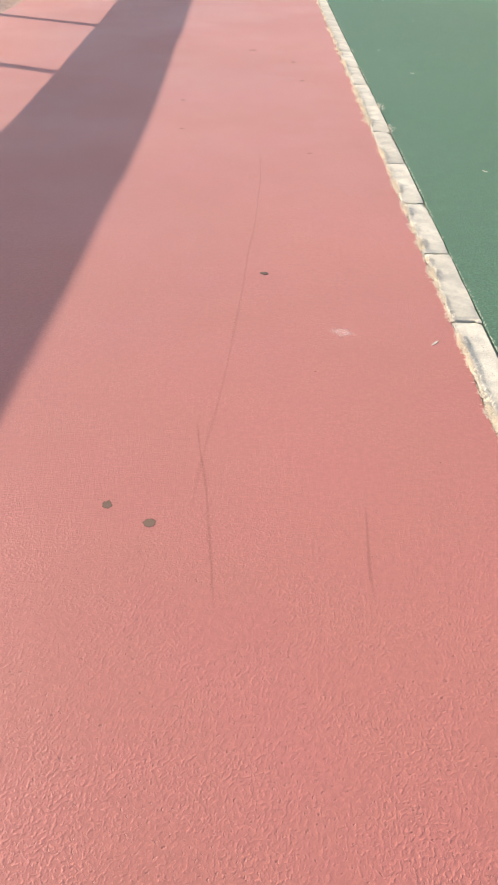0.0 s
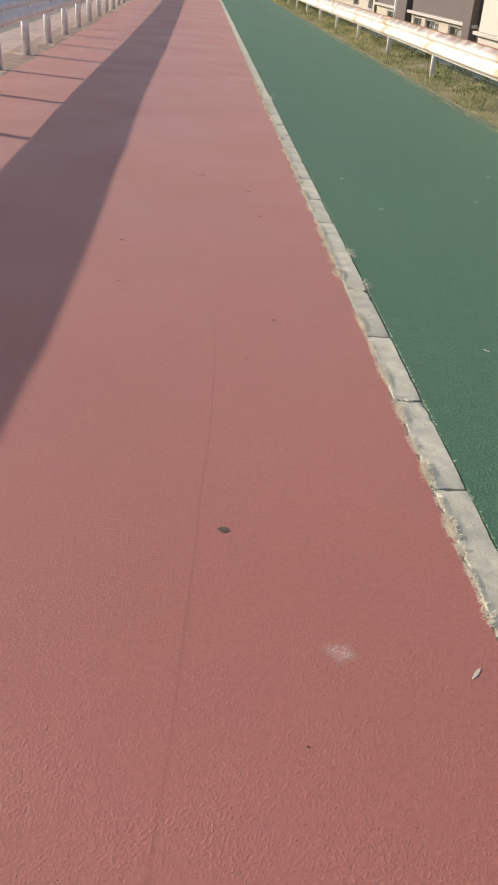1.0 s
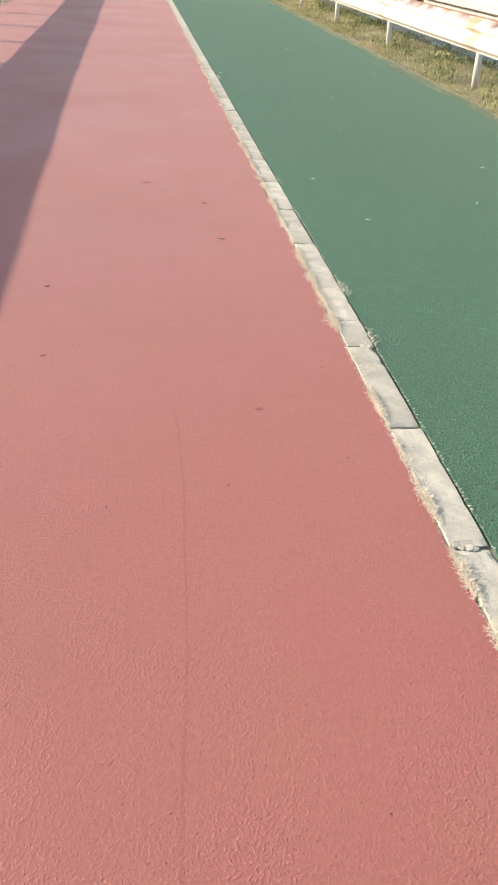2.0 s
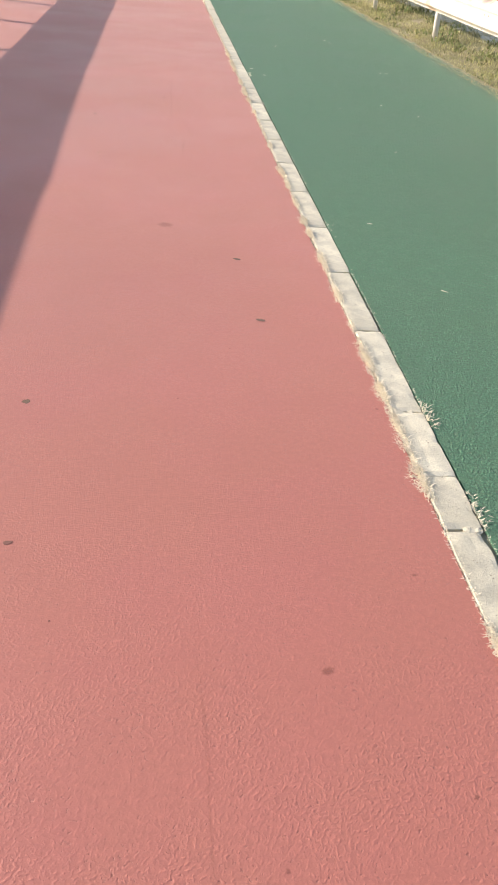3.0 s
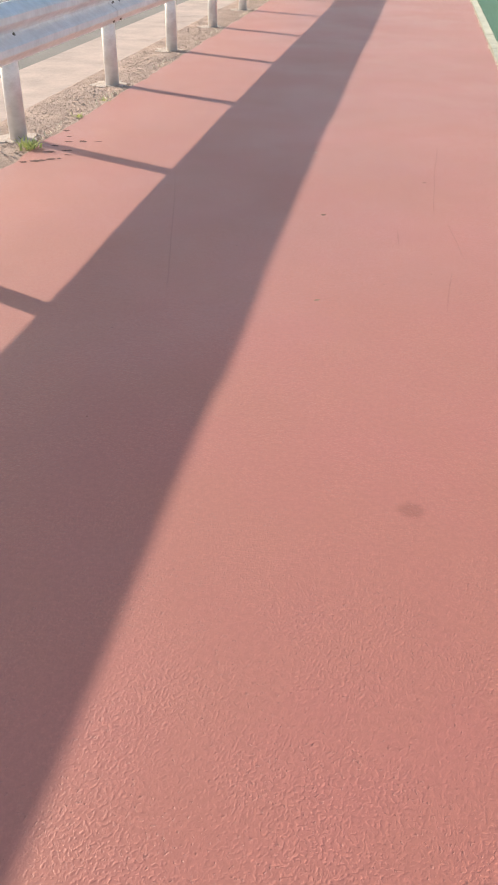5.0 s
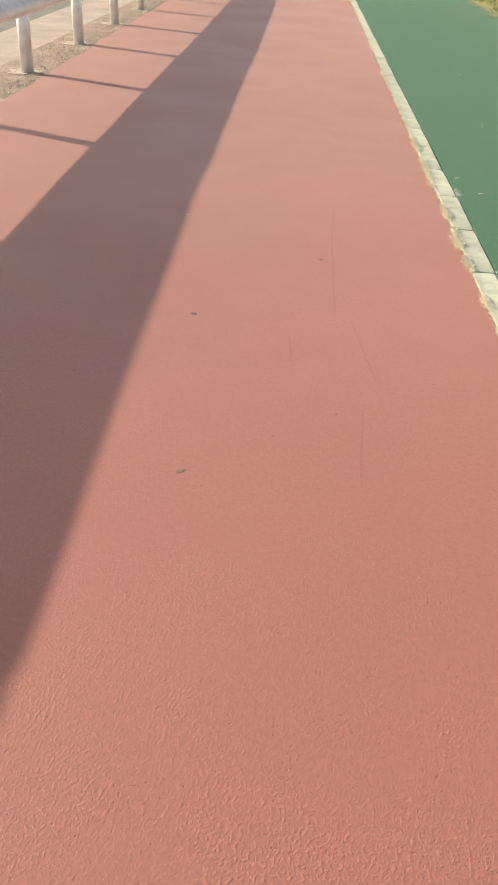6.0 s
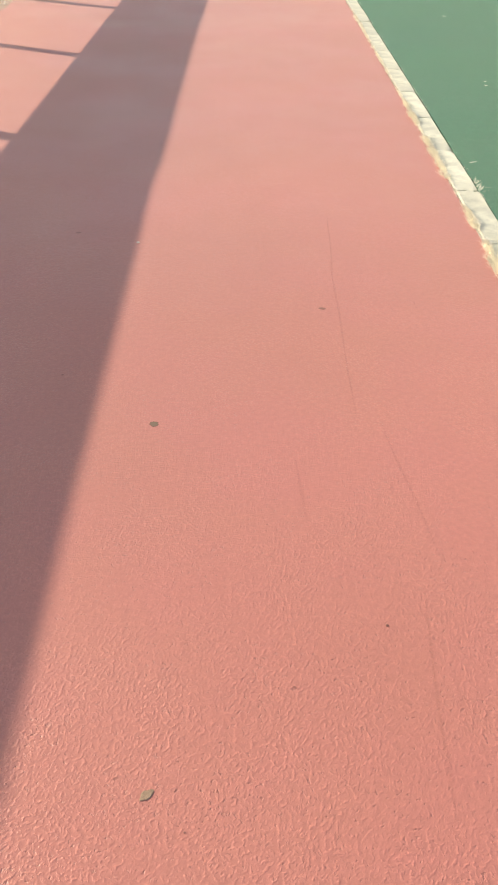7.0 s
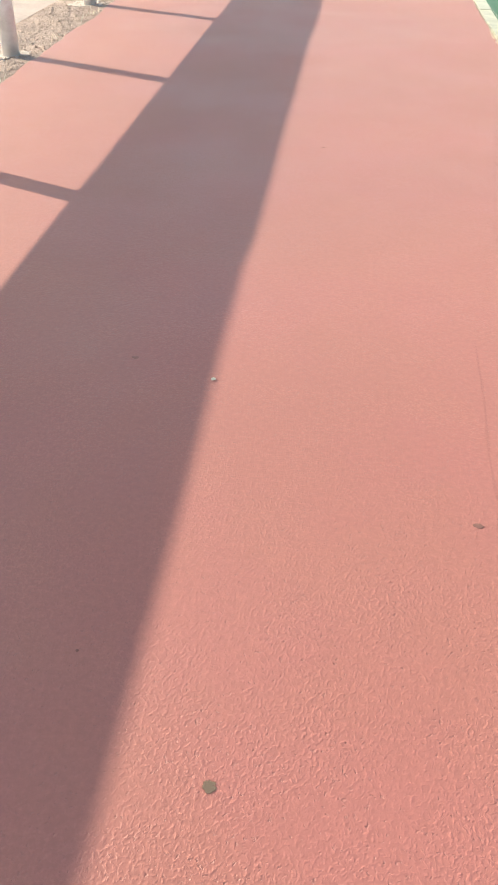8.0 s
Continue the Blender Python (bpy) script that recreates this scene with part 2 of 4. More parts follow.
def rusty_paint():
    """White paint with rust that eats down from the beam's upper edge and runs in blotches."""
    m = WHITE
    n, l = m.node_tree.nodes, m.node_tree.links
    bsdf = n["Principled BSDF"]
    paint = bsdf.inputs["Base Color"].links[0].from_socket
    c = n.new("ShaderNodeTexCoord")
    sep = n.new("ShaderNodeSeparateXYZ")
    l.new(c.outputs["Object"], sep.inputs[0])
    k = n.new("ShaderNodeTexNoise")
    k.inputs["Scale"].default_value, k.inputs["Detail"].default_value = 3.0, 6.0
    l.new(c.outputs["Object"], k.inputs["Vector"])
    low = n.new("ShaderNodeMath")
    low.operation = "MULTIPLY_ADD"
    l.new(k.outputs["Fac"], low.inputs[0])
    low.inputs[1].default_value = 0.22
    l.new(sep.outputs["Z"], low.inputs[2])
    r = n.new("ShaderNodeMapRange")
    r.inputs["From Min"].default_value, r.inputs["From Max"].default_value = 0.70, 0.79
    l.new(low.outputs[0], r.inputs["Value"])
    mx = n.new("ShaderNodeMix")
    mx.data_type = "RGBA"
    l.new(r.outputs["Result"], mx.inputs["Factor"])
    l.new(paint, mx.inputs["A"])
    mx.inputs["B"].default_value = (0.20, 0.12, 0.085, 1)
    # ochre rust seeping from the bolts over each post, 3.65 m apart
    at = n.new("ShaderNodeMath")
    at.operation = "PINGPONG"
    shift = n.new("ShaderNodeMath")
    shift.operation = "ADD"
    l.new(sep.outputs["Y"], shift.inputs[0])
    shift.inputs[1].default_value = 3.65 * 10 - 11.75
    l.new(shift.outputs[0], at.inputs[0])
    at.inputs[1].default_value = 3.65 / 2
    seep = n.new("ShaderNodeMath")
    seep.operation = "MULTIPLY_ADD"
    l.new(k.outputs["Fac"], seep.inputs[0])
    seep.inputs[1].default_value = -0.8
    l.new(at.outputs[0], seep.inputs[2])
    near = n.new("ShaderNodeMapRange")
    near.inputs["From Min"].default_value, near.inputs["From Max"].default_value = -0.34, -0.14
    near.inputs["To Min"].default_value, near.inputs["To Max"].default_value = 0.75, 0.0
    l.new(seep.outputs[0], near.inputs["Value"])
    mx2 = n.new("ShaderNodeMix")
    mx2.data_type = "RGBA"
    l.new(near.outputs["Result"], mx2.inputs["Factor"])
    l.new(mx.outputs["Result"], mx2.inputs["A"])
    mx2.inputs["B"].default_value = (0.52, 0.36, 0.20, 1)
    l.new(mx2.outputs["Result"], bsdf.inputs["Base Color"])


rusty_paint()
RUST = material("rust", (0.30, 0.15, 0.09), 0.9, spread=0.3, scale=12, fine=60, bump=0.4, bump_scale=80)
BOLT = material("bolt_steel", (0.16, 0.14, 0.13), 0.6, metal=0.5, spread=0.2, scale=20)
STRAW = material("dry_grass", (0.86, 0.80, 0.645), 0.85, spread=0.14, scale=8, fine=40, island=0.16)
GRASS = material("verge_grass", (0.42, 0.41, 0.19), 0.8, spread=0.35, scale=1.6, fine=12, island=0.5, second=(0.64, 0.57, 0.35), second_amount=0.9)

CREEPER = material("creeping_weed", (0.22, 0.28, 0.10), 0.7, spread=0.3, scale=5, fine=20, island=0.45, second=(0.36, 0.30, 0.15), second_amount=0.8)


def let_light_through(m, share):
    """Thin blades pass part of the light on to their far side."""
    n, l = m.node_tree.nodes, m.node_tree.links
    bsdf, out = n["Principled BSDF"], n["Material Output"]
    t = n.new("ShaderNodeBsdfTranslucent")
    l.new(bsdf.inputs["Base Color"].links[0].from_socket, t.inputs["Color"])
    mx = n.new("ShaderNodeMixShader")
    mx.inputs["Fac"].default_value = share
    l.new(bsdf.outputs["BSDF"], mx.inputs[1])
    l.new(t.outputs["BSDF"], mx.inputs[2])
    l.new(mx.outputs["Shader"], out.inputs["Surface"])


let_light_through(STRAW, 0.25)
let_light_through(GRASS, 0.35)
let_light_through(CREEPER, 0.25)

WEED = material("weed_leaf", (0.50, 0.54, 0.21), 0.6, spread=0.2, scale=10, fine=40, island=0.35)
let_light_through(WEED, 0.4)
LEAF = material("dead_leaf", (0.16, 0.108, 0.08), 0.8, spread=0.2, scale=40, fine=200, vary=0.2)
DOT = material("dark_grit", (0.26, 0.11, 0.085), 0.8, spread=0.2, scale=40, fine=200, vary=0.2)
BROWN = material("brown_leaf", (0.29, 0.135, 0.105), 0.8, spread=0.2, scale=40, fine=200, vary=0.2)
OLIVE = material("olive_leaf", (0.30, 0.20, 0.13), 0.8, spread=0.25, scale=60, fine=200, bump=0.2, bump_scale=300)
PEBBLE = material("pale_pebble", (0.55, 0.52, 0.42), 0.6, spread=0.2, scale=60)
DARKWALL = material("dark_render", (0.13, 0.11, 0.105), 0.9, spread=0.12, scale=0.6, fine=12, bump=0.2, bump_scale=20)
PALEWALL = material("pale_render", (0.50, 0.46, 0.38), 0.9, spread=0.10, scale=0.6, fine=12, bump=0.2, bump_scale=20)
BEIGEWALL = material("beige_render", (0.54, 0.51, 0.46), 0.9, spread=0.08, scale=0.6, fine=12, bump=0.2, bump_scale=20)
ROOF = material("roof_tile", (0.22, 0.13, 0.10), 0.9, spread=0.2, scale=2, fine=20)
FRAME = material("window_frame_paint", (0.52, 0.50, 0.46), 0.5, spread=0.05, scale=4)


def glass():
    m = bpy.data.materials.new("window_glass")
    m.use_nodes = True
    b = m.node_tree.nodes["Principled BSDF"]
    b.inputs["Base Color"].default_value = (0.85, 0.9, 0.92, 1)
    b.inputs["Roughness"].default_value = 0.02
    b.inputs["Transmission Weight"].default_value = 1.0
    b.inputs["IOR"].default_value = 1.45
    return m


GLASS = glass()
CURTAIN = material("pale_curtain", (0.78, 0.76, 0.70), 0.9, spread=0.06, scale=2, fine=20)


def patchy(name, colour, cover, scale, strength, rough=0.85, soft=1.0):
    """A worn film, thinning out towards its edge (U = 0): noise lets the surface below show through."""
    m = bpy.data.materials.new(name)
    m.use_nodes = True
    nt = m.node_tree
    n, l = nt.nodes, nt.links
    b = n["Principled BSDF"]
    b.inputs["Base Color"].default_value = (*colour, 1)
    b.inputs["Roughness"].default_value = rough
    c = n.new("ShaderNodeTexCoord")
    k = n.new("ShaderNodeTexNoise")
    k.inputs["Scale"].default_value, k.inputs["Detail"].default_value, k.inputs["Roughness"].default_value = scale, 5, 0.7
    l.new(c.outputs["Object"], k.inputs["Vector"])
    r = n.new("ShaderNodeMapRange")
    r.inputs["From Min"].default_value, r.inputs["From Max"].default_value = 0.62 - cover * 0.3, 0.72 - cover * 0.3
    l.new(k.outputs["Fac"], r.inputs["Value"])
    sep = n.new("ShaderNodeSeparateXYZ")
    l.new(c.outputs["UV"], sep.inputs[0])
    edge = n.new("ShaderNodeMapRange")
    edge.interpolation_type = "SMOOTHSTEP"
    edge.inputs["From Max"].default_value = soft
    edge.inputs["To Max"].default_value = strength
    l.new(sep.outputs["X"], edge.inputs["Value"])
    s = n.new("ShaderNodeMath")
    s.operation = "MULTIPLY"
    l.new(r.outputs["Result"], s.inputs[0])
    l.new(edge.outputs["Result"], s.inputs[1])
    l.new(s.outputs[0], b.inputs["Alpha"])
    return m


TYRE = patchy("tyre_scuff", (0.30, 0.125, 0.10), 1.0, 60, 0.18)
FAINT = patchy("faint_tyre_scuff", (0.30, 0.125, 0.10), 0.9, 60, 0.10)
CHALK = patchy("white_scuff", (0.88, 0.68, 0.60), 0.55, 170, 0.66, soft=0.7)
STAIN = patchy("damp_stain", (0.34, 0.135, 0.115), 1.0, 40, 0.20, soft=0.6)
BLOT = patchy("brown_blot", (0.24, 0.095, 0.075), 1.0, 90, 0.34, soft=0.6)
SAND = patchy("washed_sand", (0.46, 0.42, 0.26), 0.8, 14, 0.55)
GUMFILM = patchy("trodden_gum_film", (0.185, 0.125, 0.085), 1.0, 60, 0.95, soft=0.3)
FLAKE = patchy("flaked_coating", (0.13, 0.055, 0.045), 1.0, 60, 0.95, soft=0.25)


# ---------------------------------------------------------------- mesh helpers
def finish(bm, name, mat, smooth=False):
    me = bpy.data.meshes.new(name)
    bm.normal_update()
    bm.to_mesh(me)
    bm.free()
    for m in (mat if isinstance(mat, (list, tuple)) else [mat]):
        me.materials.append(m)
    if smooth:
        for p in me.polygons:
            p.use_smooth = True
    return me


def part(name, bm, mat, parent=None, label="", smooth=False):
    ob = new(name, finish(bm, name, mat, smooth) if isinstance(bm, bmesh.types.BMesh) else bm)
    ob.parent = parent
    if label:
        ob["label"] = label
    return ob


def raw(name, verts, faces, mat, parent=None, smooth=False, u=None):
    me = bpy.data.meshes.new(name)
    me.from_pydata(verts, [], faces)
    me.materials.append(mat)
    if u:
        layer = me.uv_layers.new(name="edge")
        for loop in me.loops:
            layer.data[loop.index].uv = (u[loop.vertex_index], 0.0)
    if smooth:
        me.polygons.foreach_set("use_smooth", [True] * len(me.polygons))
    me.update()
    ob = new(name, me)
    ob.parent = parent
    return ob


def add_box(bm, lo, hi, bevel=0.0):
    r = bmesh.ops.create_cube(bm, size=1)
    c = [(a + b) / 2 for a, b in zip(lo, hi)]
    s = [b - a for a, b in zip(lo, hi)]
    bmesh.ops.transform(bm, matrix=Matrix.Translation(c) @ Matrix.Diagonal((*s, 1)), verts=r["verts"])
    if bevel:
        edges = list({e for v in r["verts"] for e in v.link_edges})
        bmesh.ops.bevel(bm, geom=edges, offset=bevel, segments=2, affect="EDGES", profile=0.5)
    return bm


def box(lo, hi, bevel=0.0):
    return add_box(bmesh.new(), lo, hi, bevel)


def tube(radius, z0, z1, sides=24, top_cap=True):
    bm = bmesh.new()
    r = bmesh.ops.create_cone(bm, cap_ends=top_cap, segments=sides, radius1=radius, radius2=radius, depth=z1 - z0)
    bmesh.ops.translate(bm, vec=(0, 0, (z0 + z1) / 2), verts=r["verts"])
    return bm


def smooth_curve(knots, y):
    """Smooth curve through (y, value) knots, with the slope at each taken from its neighbours."""
    if y <= knots[0][0]:
        return knots[0][1]
    for n in range(len(knots) - 1):
        (a, va), (b, vb) = knots[n], knots[n + 1]
        if y <= b:
            (p, vp), (q, vq) = knots[max(n - 1, 0)], knots[min(n + 2, len(knots) - 1)]
            ma, mb = (vb - vp) / (b - p) * (b - a), (vq - va) / (q - a) * (b - a)
            f = (y - a) / (b - a)
            return (2 * f ** 3 - 3 * f ** 2 + 1) * va + (f ** 3 - 2 * f ** 2 + f) * ma + (3 * f ** 2 - 2 * f ** 3) * vb + (f ** 3 - f ** 2) * mb
    return knots[-1][1]


def strip(name, x0, x1, y0, y1, z, mat, nx=6, step=0.5, rough_left=0.0, rough_right=0.0, sag=0.0, thick=0.06):
    """A long ground layer with ragged long edges and a skirt."""
    ny = int((y1 - y0) / step)
    verts, faces = [], []
    for j in range(ny + 1):
        y = y0 + (y1 - y0) * j / ny
        a = x0 + rough_left * (noise.noise((0.3, y * 1.3, 1)) + 0.7 * noise.noise((0.3, y * 5.1, 4)))
        b = x1 + rough_right * (noise.noise((7.3, y * 1.3, 1)) + 0.7 * noise.noise((7.3, y * 5.1, 4)))
        for i in range(nx + 1):
            x = a + (b - a) * i / nx
            zz = z + sag * noise.noise((x * 0.8, y * 0.8, 5))
            verts.append((x, y, zz))
    w = nx + 1
    for j in range(ny):
        for i in range(nx):
            k = j * w + i
            faces.append((k, k + 1, k + w + 1, k + w))
    base = len(verts)
    for j in range(ny + 1):
        for i in (0, nx):
            x, y, zz = verts[j * w + i]
            verts.append((x, y, z - thick))
    for j in range(ny):
        k, b0 = j * w, base + 2 * j
        faces.append((k + w, b0 + 2, b0, k))
        faces.append((k + nx, b0 + 1, b0 + 3, k + w + nx))
    return raw(name, verts, faces, mat)


# ---------------------------------------------------------------- ground and surfaces
Y0, Y1 = -8.0, 130.0


def ground_height(x):
    """Level by the path, falling away behind the bank on the right."""
    if x < 5.8:
        return -0.05
    return -0.05 - 1.45 * min(1.0, (x - 5.8) / 2.4)


xs = [-600, -120, -40, -15, -11, -6, -3, 0, 3, 4.4, 5.2, 5.8, 6.4, 7.0, 7.6, 8.2, 9, 12, 20, 60, 150, 600]
ys = [-600, -150, -50, -20, -8, 0, 8, 16, 24, 32, 45, 60, 90, 130, 200, 350, 700]
gv = [(x, y, ground_height(x)) for y in ys for x in xs]
gf = [(j * len(xs) + i, j * len(xs) + i + 1, (j + 1) * len(xs) + i + 1, (j + 1) * len(xs) + i) for j in range(len(ys) - 1) for i in range(len(xs) - 1)]
tagged(raw("ground", gv, gf, EARTH), "dry earth and thin grass reaching the horizon", "ground", kind="structure")

PATH_L, KERB_L, KERB_R, LANE_R = -2.47, 0.735, 0.845, 3.28
tagged(strip("pavement", PATH_L, KERB_L - 0.005, Y0, Y1, 0.0, RED, 16, 0.05, rough_left=0.035, rough_right=0.009, sag=0.0005),
       "footpath of asphalt coated in worn red paint", "footpath", kind="structure")
tagged(strip("cycle_lane", KERB_R + 0.004, LANE_R, Y0, Y1, 0.001, GREEN, 12, 0.12, rough_left=0.004, rough_right=0.06, sag=0.0005),
       "cycle lane of asphalt coated in green paint", "cycle lane", kind="structure")
tagged(strip("verge_strip", -3.0, PATH_L + 0.06, Y0, Y1, -0.006, VERGE, 10, 0.06, rough_left=0.01, rough_right=0.0, sag=0.004),
       "strip of rough exposed-aggregate concrete under the guardrail posts", "verge", kind="structure")
tagged(strip("gutter", -3.76, -3.012, Y0, Y1, -0.010, GUTTER, 4, 0.5, sag=0.002), "pale concrete gutter along the road edge", "gutter", kind="structure")
tagged(strip("road", -11.0, -3.772, Y0, Y1, -0.014, ASPHALT, 6, 1.0), "grey asphalt road behind the guardrail", "road", kind="structure")
tagged(strip("kerb_bed", KERB_L - 0.03, KERB_R + 0.03, Y0, Y1, -0.009, JOINT, 2, 0.5), "sandy bed under the kerb stones", "kerb bed", kind="structure")
tagged(strip("shoulder", 4.62, 5.75, Y0, Y1, -0.012, SHOULDER, 3, 0.25, rough_left=0.16), "narrow pale grey shoulder behind the rail", "shoulder", kind="structure")


def edge_sand():
    """Thin dirt washed from the verge over the lane's edge, thickest by the grass."""
    ys_ = [Y0 + 0.2 * i for i in range(int((60 - Y0) / 0.2))]
    verts, faces, u = [], [], []
    for i, y in enumerate(ys_):
        reach = 0.30 + 0.16 * noise.noise((2.0, y * 0.9, 6)) + 0.06 * noise.noise((2.0, y * 4.1, 8))
        for f, v in ((0.0, 0.0), (0.6, 0.45), (1.0, 1.0)):
            verts.append((LANE_R + 0.02 - reach * (1 - f), y, 0.0035))
            u.append(v)
        if i:
            q = 3 * i
            faces += [(q - 3, q - 2, q + 1, q), (q - 2, q - 1, q + 2, q + 1)]
    return tagged(raw("edge_dirt", verts, faces, SAND, u=u), "thin sandy dirt over the edge of the green lane", "dirt", kind="structure")


edge_sand()


# ---------------------------------------------------------------- guardrails
WOBBLE = [(-8, 0.0), (-2, -0.07), (2.2, -0.062), (2.9, -0.044), (3.3, -0.027), (3.8, -0.002), (4.4, 0.012), (5.2, 0.034), (6.2, 0.046), (7.2, 0.042),
          (9.0, 0.028), (10.0, 0.014), (11.0, 0.006), (12.2, 0.0), (13.2, -0.002), (14.5, 0.002), (17.7, 0.022), (21, 0.032), (29, 0.01), (38, -0.02),
          (60, 0.0), (130, 0.0)]


def w_profile(depth, height, n=26):
    """Cross-section of a two-wave beam: (out, up), lips at bottom and top."""
    pts = []
    for i in range(n + 1):
        s = i / n
        wave = 0.5 - 0.5 * math.cos(4 * math.pi * s)
        pts.append((depth * min(1.0, wave * 1.25), height * s))
    return pts


def beam_panel(x, side, z0, y0, y1, mat, parent, wobble, depth=0.083, height=0.31, lift=0.0, thick=0.004, step=0.16, name="beam"):
    """One sheet-steel panel; side is +1 when its waves stand out towards +x."""
    prof = w_profile(depth, height)
    loop = prof + [(p - thick * 2, q) for p, q in reversed(prof)]
    ny = max(2, int((y1 - y0) / step))
    verts, faces, w = [], [], len(loop)
    for j in range(ny + 1):
        y = y0 + (y1 - y0) * j / ny
        off = smooth_curve(wobble, y) if wobble else 0.0
        off += 0.004 * noise.noise((x, y * 0.9, 2))
        dz = 0.004 * noise.noise((x, y * 0.6, 8))
        for p, q in loop:
            verts.append((x + off + side * (p + lift * 0.5 * (1 - j / ny)), y, z0 + q + dz + lift * (1 - j / ny) * q / height))
    for j in range(ny):
        for i in range(w):
            k, k2 = j * w + i, j * w + (i + 1) % w
            f = (k, k2, k2 + w, k + w)
            faces.append(f if side < 0 else f[::-1])
    faces.append(tuple(range(w)) if side > 0 else tuple(range(w))[::-1])
    faces.append(tuple(ny * w + i for i in range(w))[::-1] if side > 0 else tuple(ny * w + i for i in range(w)))
    return raw(name, verts, faces, mat, parent)


def bolt_mesh():
    bm = bmesh.new()
    bmesh.ops.create_cone(bm, cap_ends=True, segments=6, radius1=0.014, radius2=0.012, depth=0.012)
    bmesh.ops.rotate(bm, cent=(0, 0, 0), matrix=Matrix.Rotation(radians(90), 3, "Y"), verts=bm.verts)
    return finish(bm, "bolt", BOLT)


BOLT_MESH = bolt_mesh()


def guardrail_left():
    rail = tagged(new("guardrail"), "weathered galvanised W-beam guardrail on round steel posts", "guardrail")
    post = finish(tube(0.059, -0.02, 0.77, 32), "post", POST, True)
    footing = bmesh.new()
    r = bmesh.ops.create_circle(footing, cap_ends=True, segments=34, radius=0.18)
    for v in footing.verts:
        v.co.xy *= 0.85 + 0.5 * noise.noise((v.co.x * 14, v.co.y * 14, 3))
        v.co.x = min(v.co.x, 0.17)
    ext = bmesh.ops.extrude_face_region(footing, geom=footing.faces[:])
    bmesh.ops.translate(footing, vec=(0, 0, 0.0045), verts=[g for g in ext["geom"] if isinstance(g, bmesh.types.BMVert)])
    bmesh.ops.recalc_face_normals(footing, faces=footing.faces)
    foot = finish(footing, "footing", FOOT)
    y = 11.044 - 2.0 * 9
    while y < 110:
        off = smooth_curve(WOBBLE, y)
        lean = 0.6 * noise.noise((0.1, y, 9))
        p = part("post", post, None, rail)
        p.matrix_basis = pose(-2.668 + off * 0.5, y, 0, lean, 0.5 * noise.noise((0.7, y, 2)), 0)
        f = part("footing", foot, None, rail, "rough pale concrete footing")
        f.matrix_basis = pose(-2.71 + off * 0.5, y + 0.02, -0.006, 0, 0, 40 * noise.noise((0.4, y, 1)))
        for dz in (0.155,):
            b = part("bolt", BOLT_MESH, None, rail, "dark bolt head")
            b.matrix_basis = pose(-2.61 + off + 0.002, y, 0.48 + dz)
        y += 2.0
    # panels 4 m long, each lapped over the next
    y, n = 9.1 - 4.0 * 5, 0
    while y < 112:
        panel = beam_panel(-2.618, 1, 0.48, y - 0.16, y + 4.16, ZINC, rail, WOBBLE, depth=0.075, height=0.338, lift=0.004)
        for yy in (y - 0.09, y + 0.09):
            for dz in (0.02, 0.147, 0.19, 0.318):
                off = smooth_curve(WOBBLE, yy)
                b = part("bolt", BOLT_MESH, None, rail)
                b.matrix_basis = pose(-2.605 + off + (0.004 if dz in (0.02, 0.318) else 0.0), yy, 0.48 + dz)
        y, n = y + 4.0, n + 1
    return rail


def guardrail_right():
    rail = tagged(new("guardrail"), "white painted guardrail with rust stains along its top edge", "guardrail")
    post = finish(tube(0.038, -0.06, 0.62, 20), "post", WHITE, True)
    y = 11.75 - 3.65 * 5
    while y < 115:
        p = part("post", post, None, rail)
        p.matrix_basis = pose(3.715, y, 0, 0.8 * noise.noise((5, y, 1)), 0.8 * noise.noise((6, y, 1)), 0)
        y += 3.65
    y, n = 13.4 - 3.65 * 6, 0
    while y < 116:
        beam_panel(3.645, -1, 0.335, y - 0.15, y + 3.8, WHITE, rail, None, depth=0.075, height=0.33, lift=0.005)
        cap = beam_panel(3.660, -1, 0.655, y, y + 3.63, RUST, rail, None, depth=0.004, height=0.022, step=0.4, name="rust_edge")
        cap["label"] = "rusty upper edge"
        for yy in (y - 0.06, y + 0.06):
            for dz in (0.02, 0.16, 0.31):
                b = part("bolt", BOLT_MESH, None, rail)
                b.matrix_basis = pose(3.640, yy, 0.335 + dz)
        y, n = y + 3.65, n + 1
    return rail


guardrail_left()
guardrail_right()


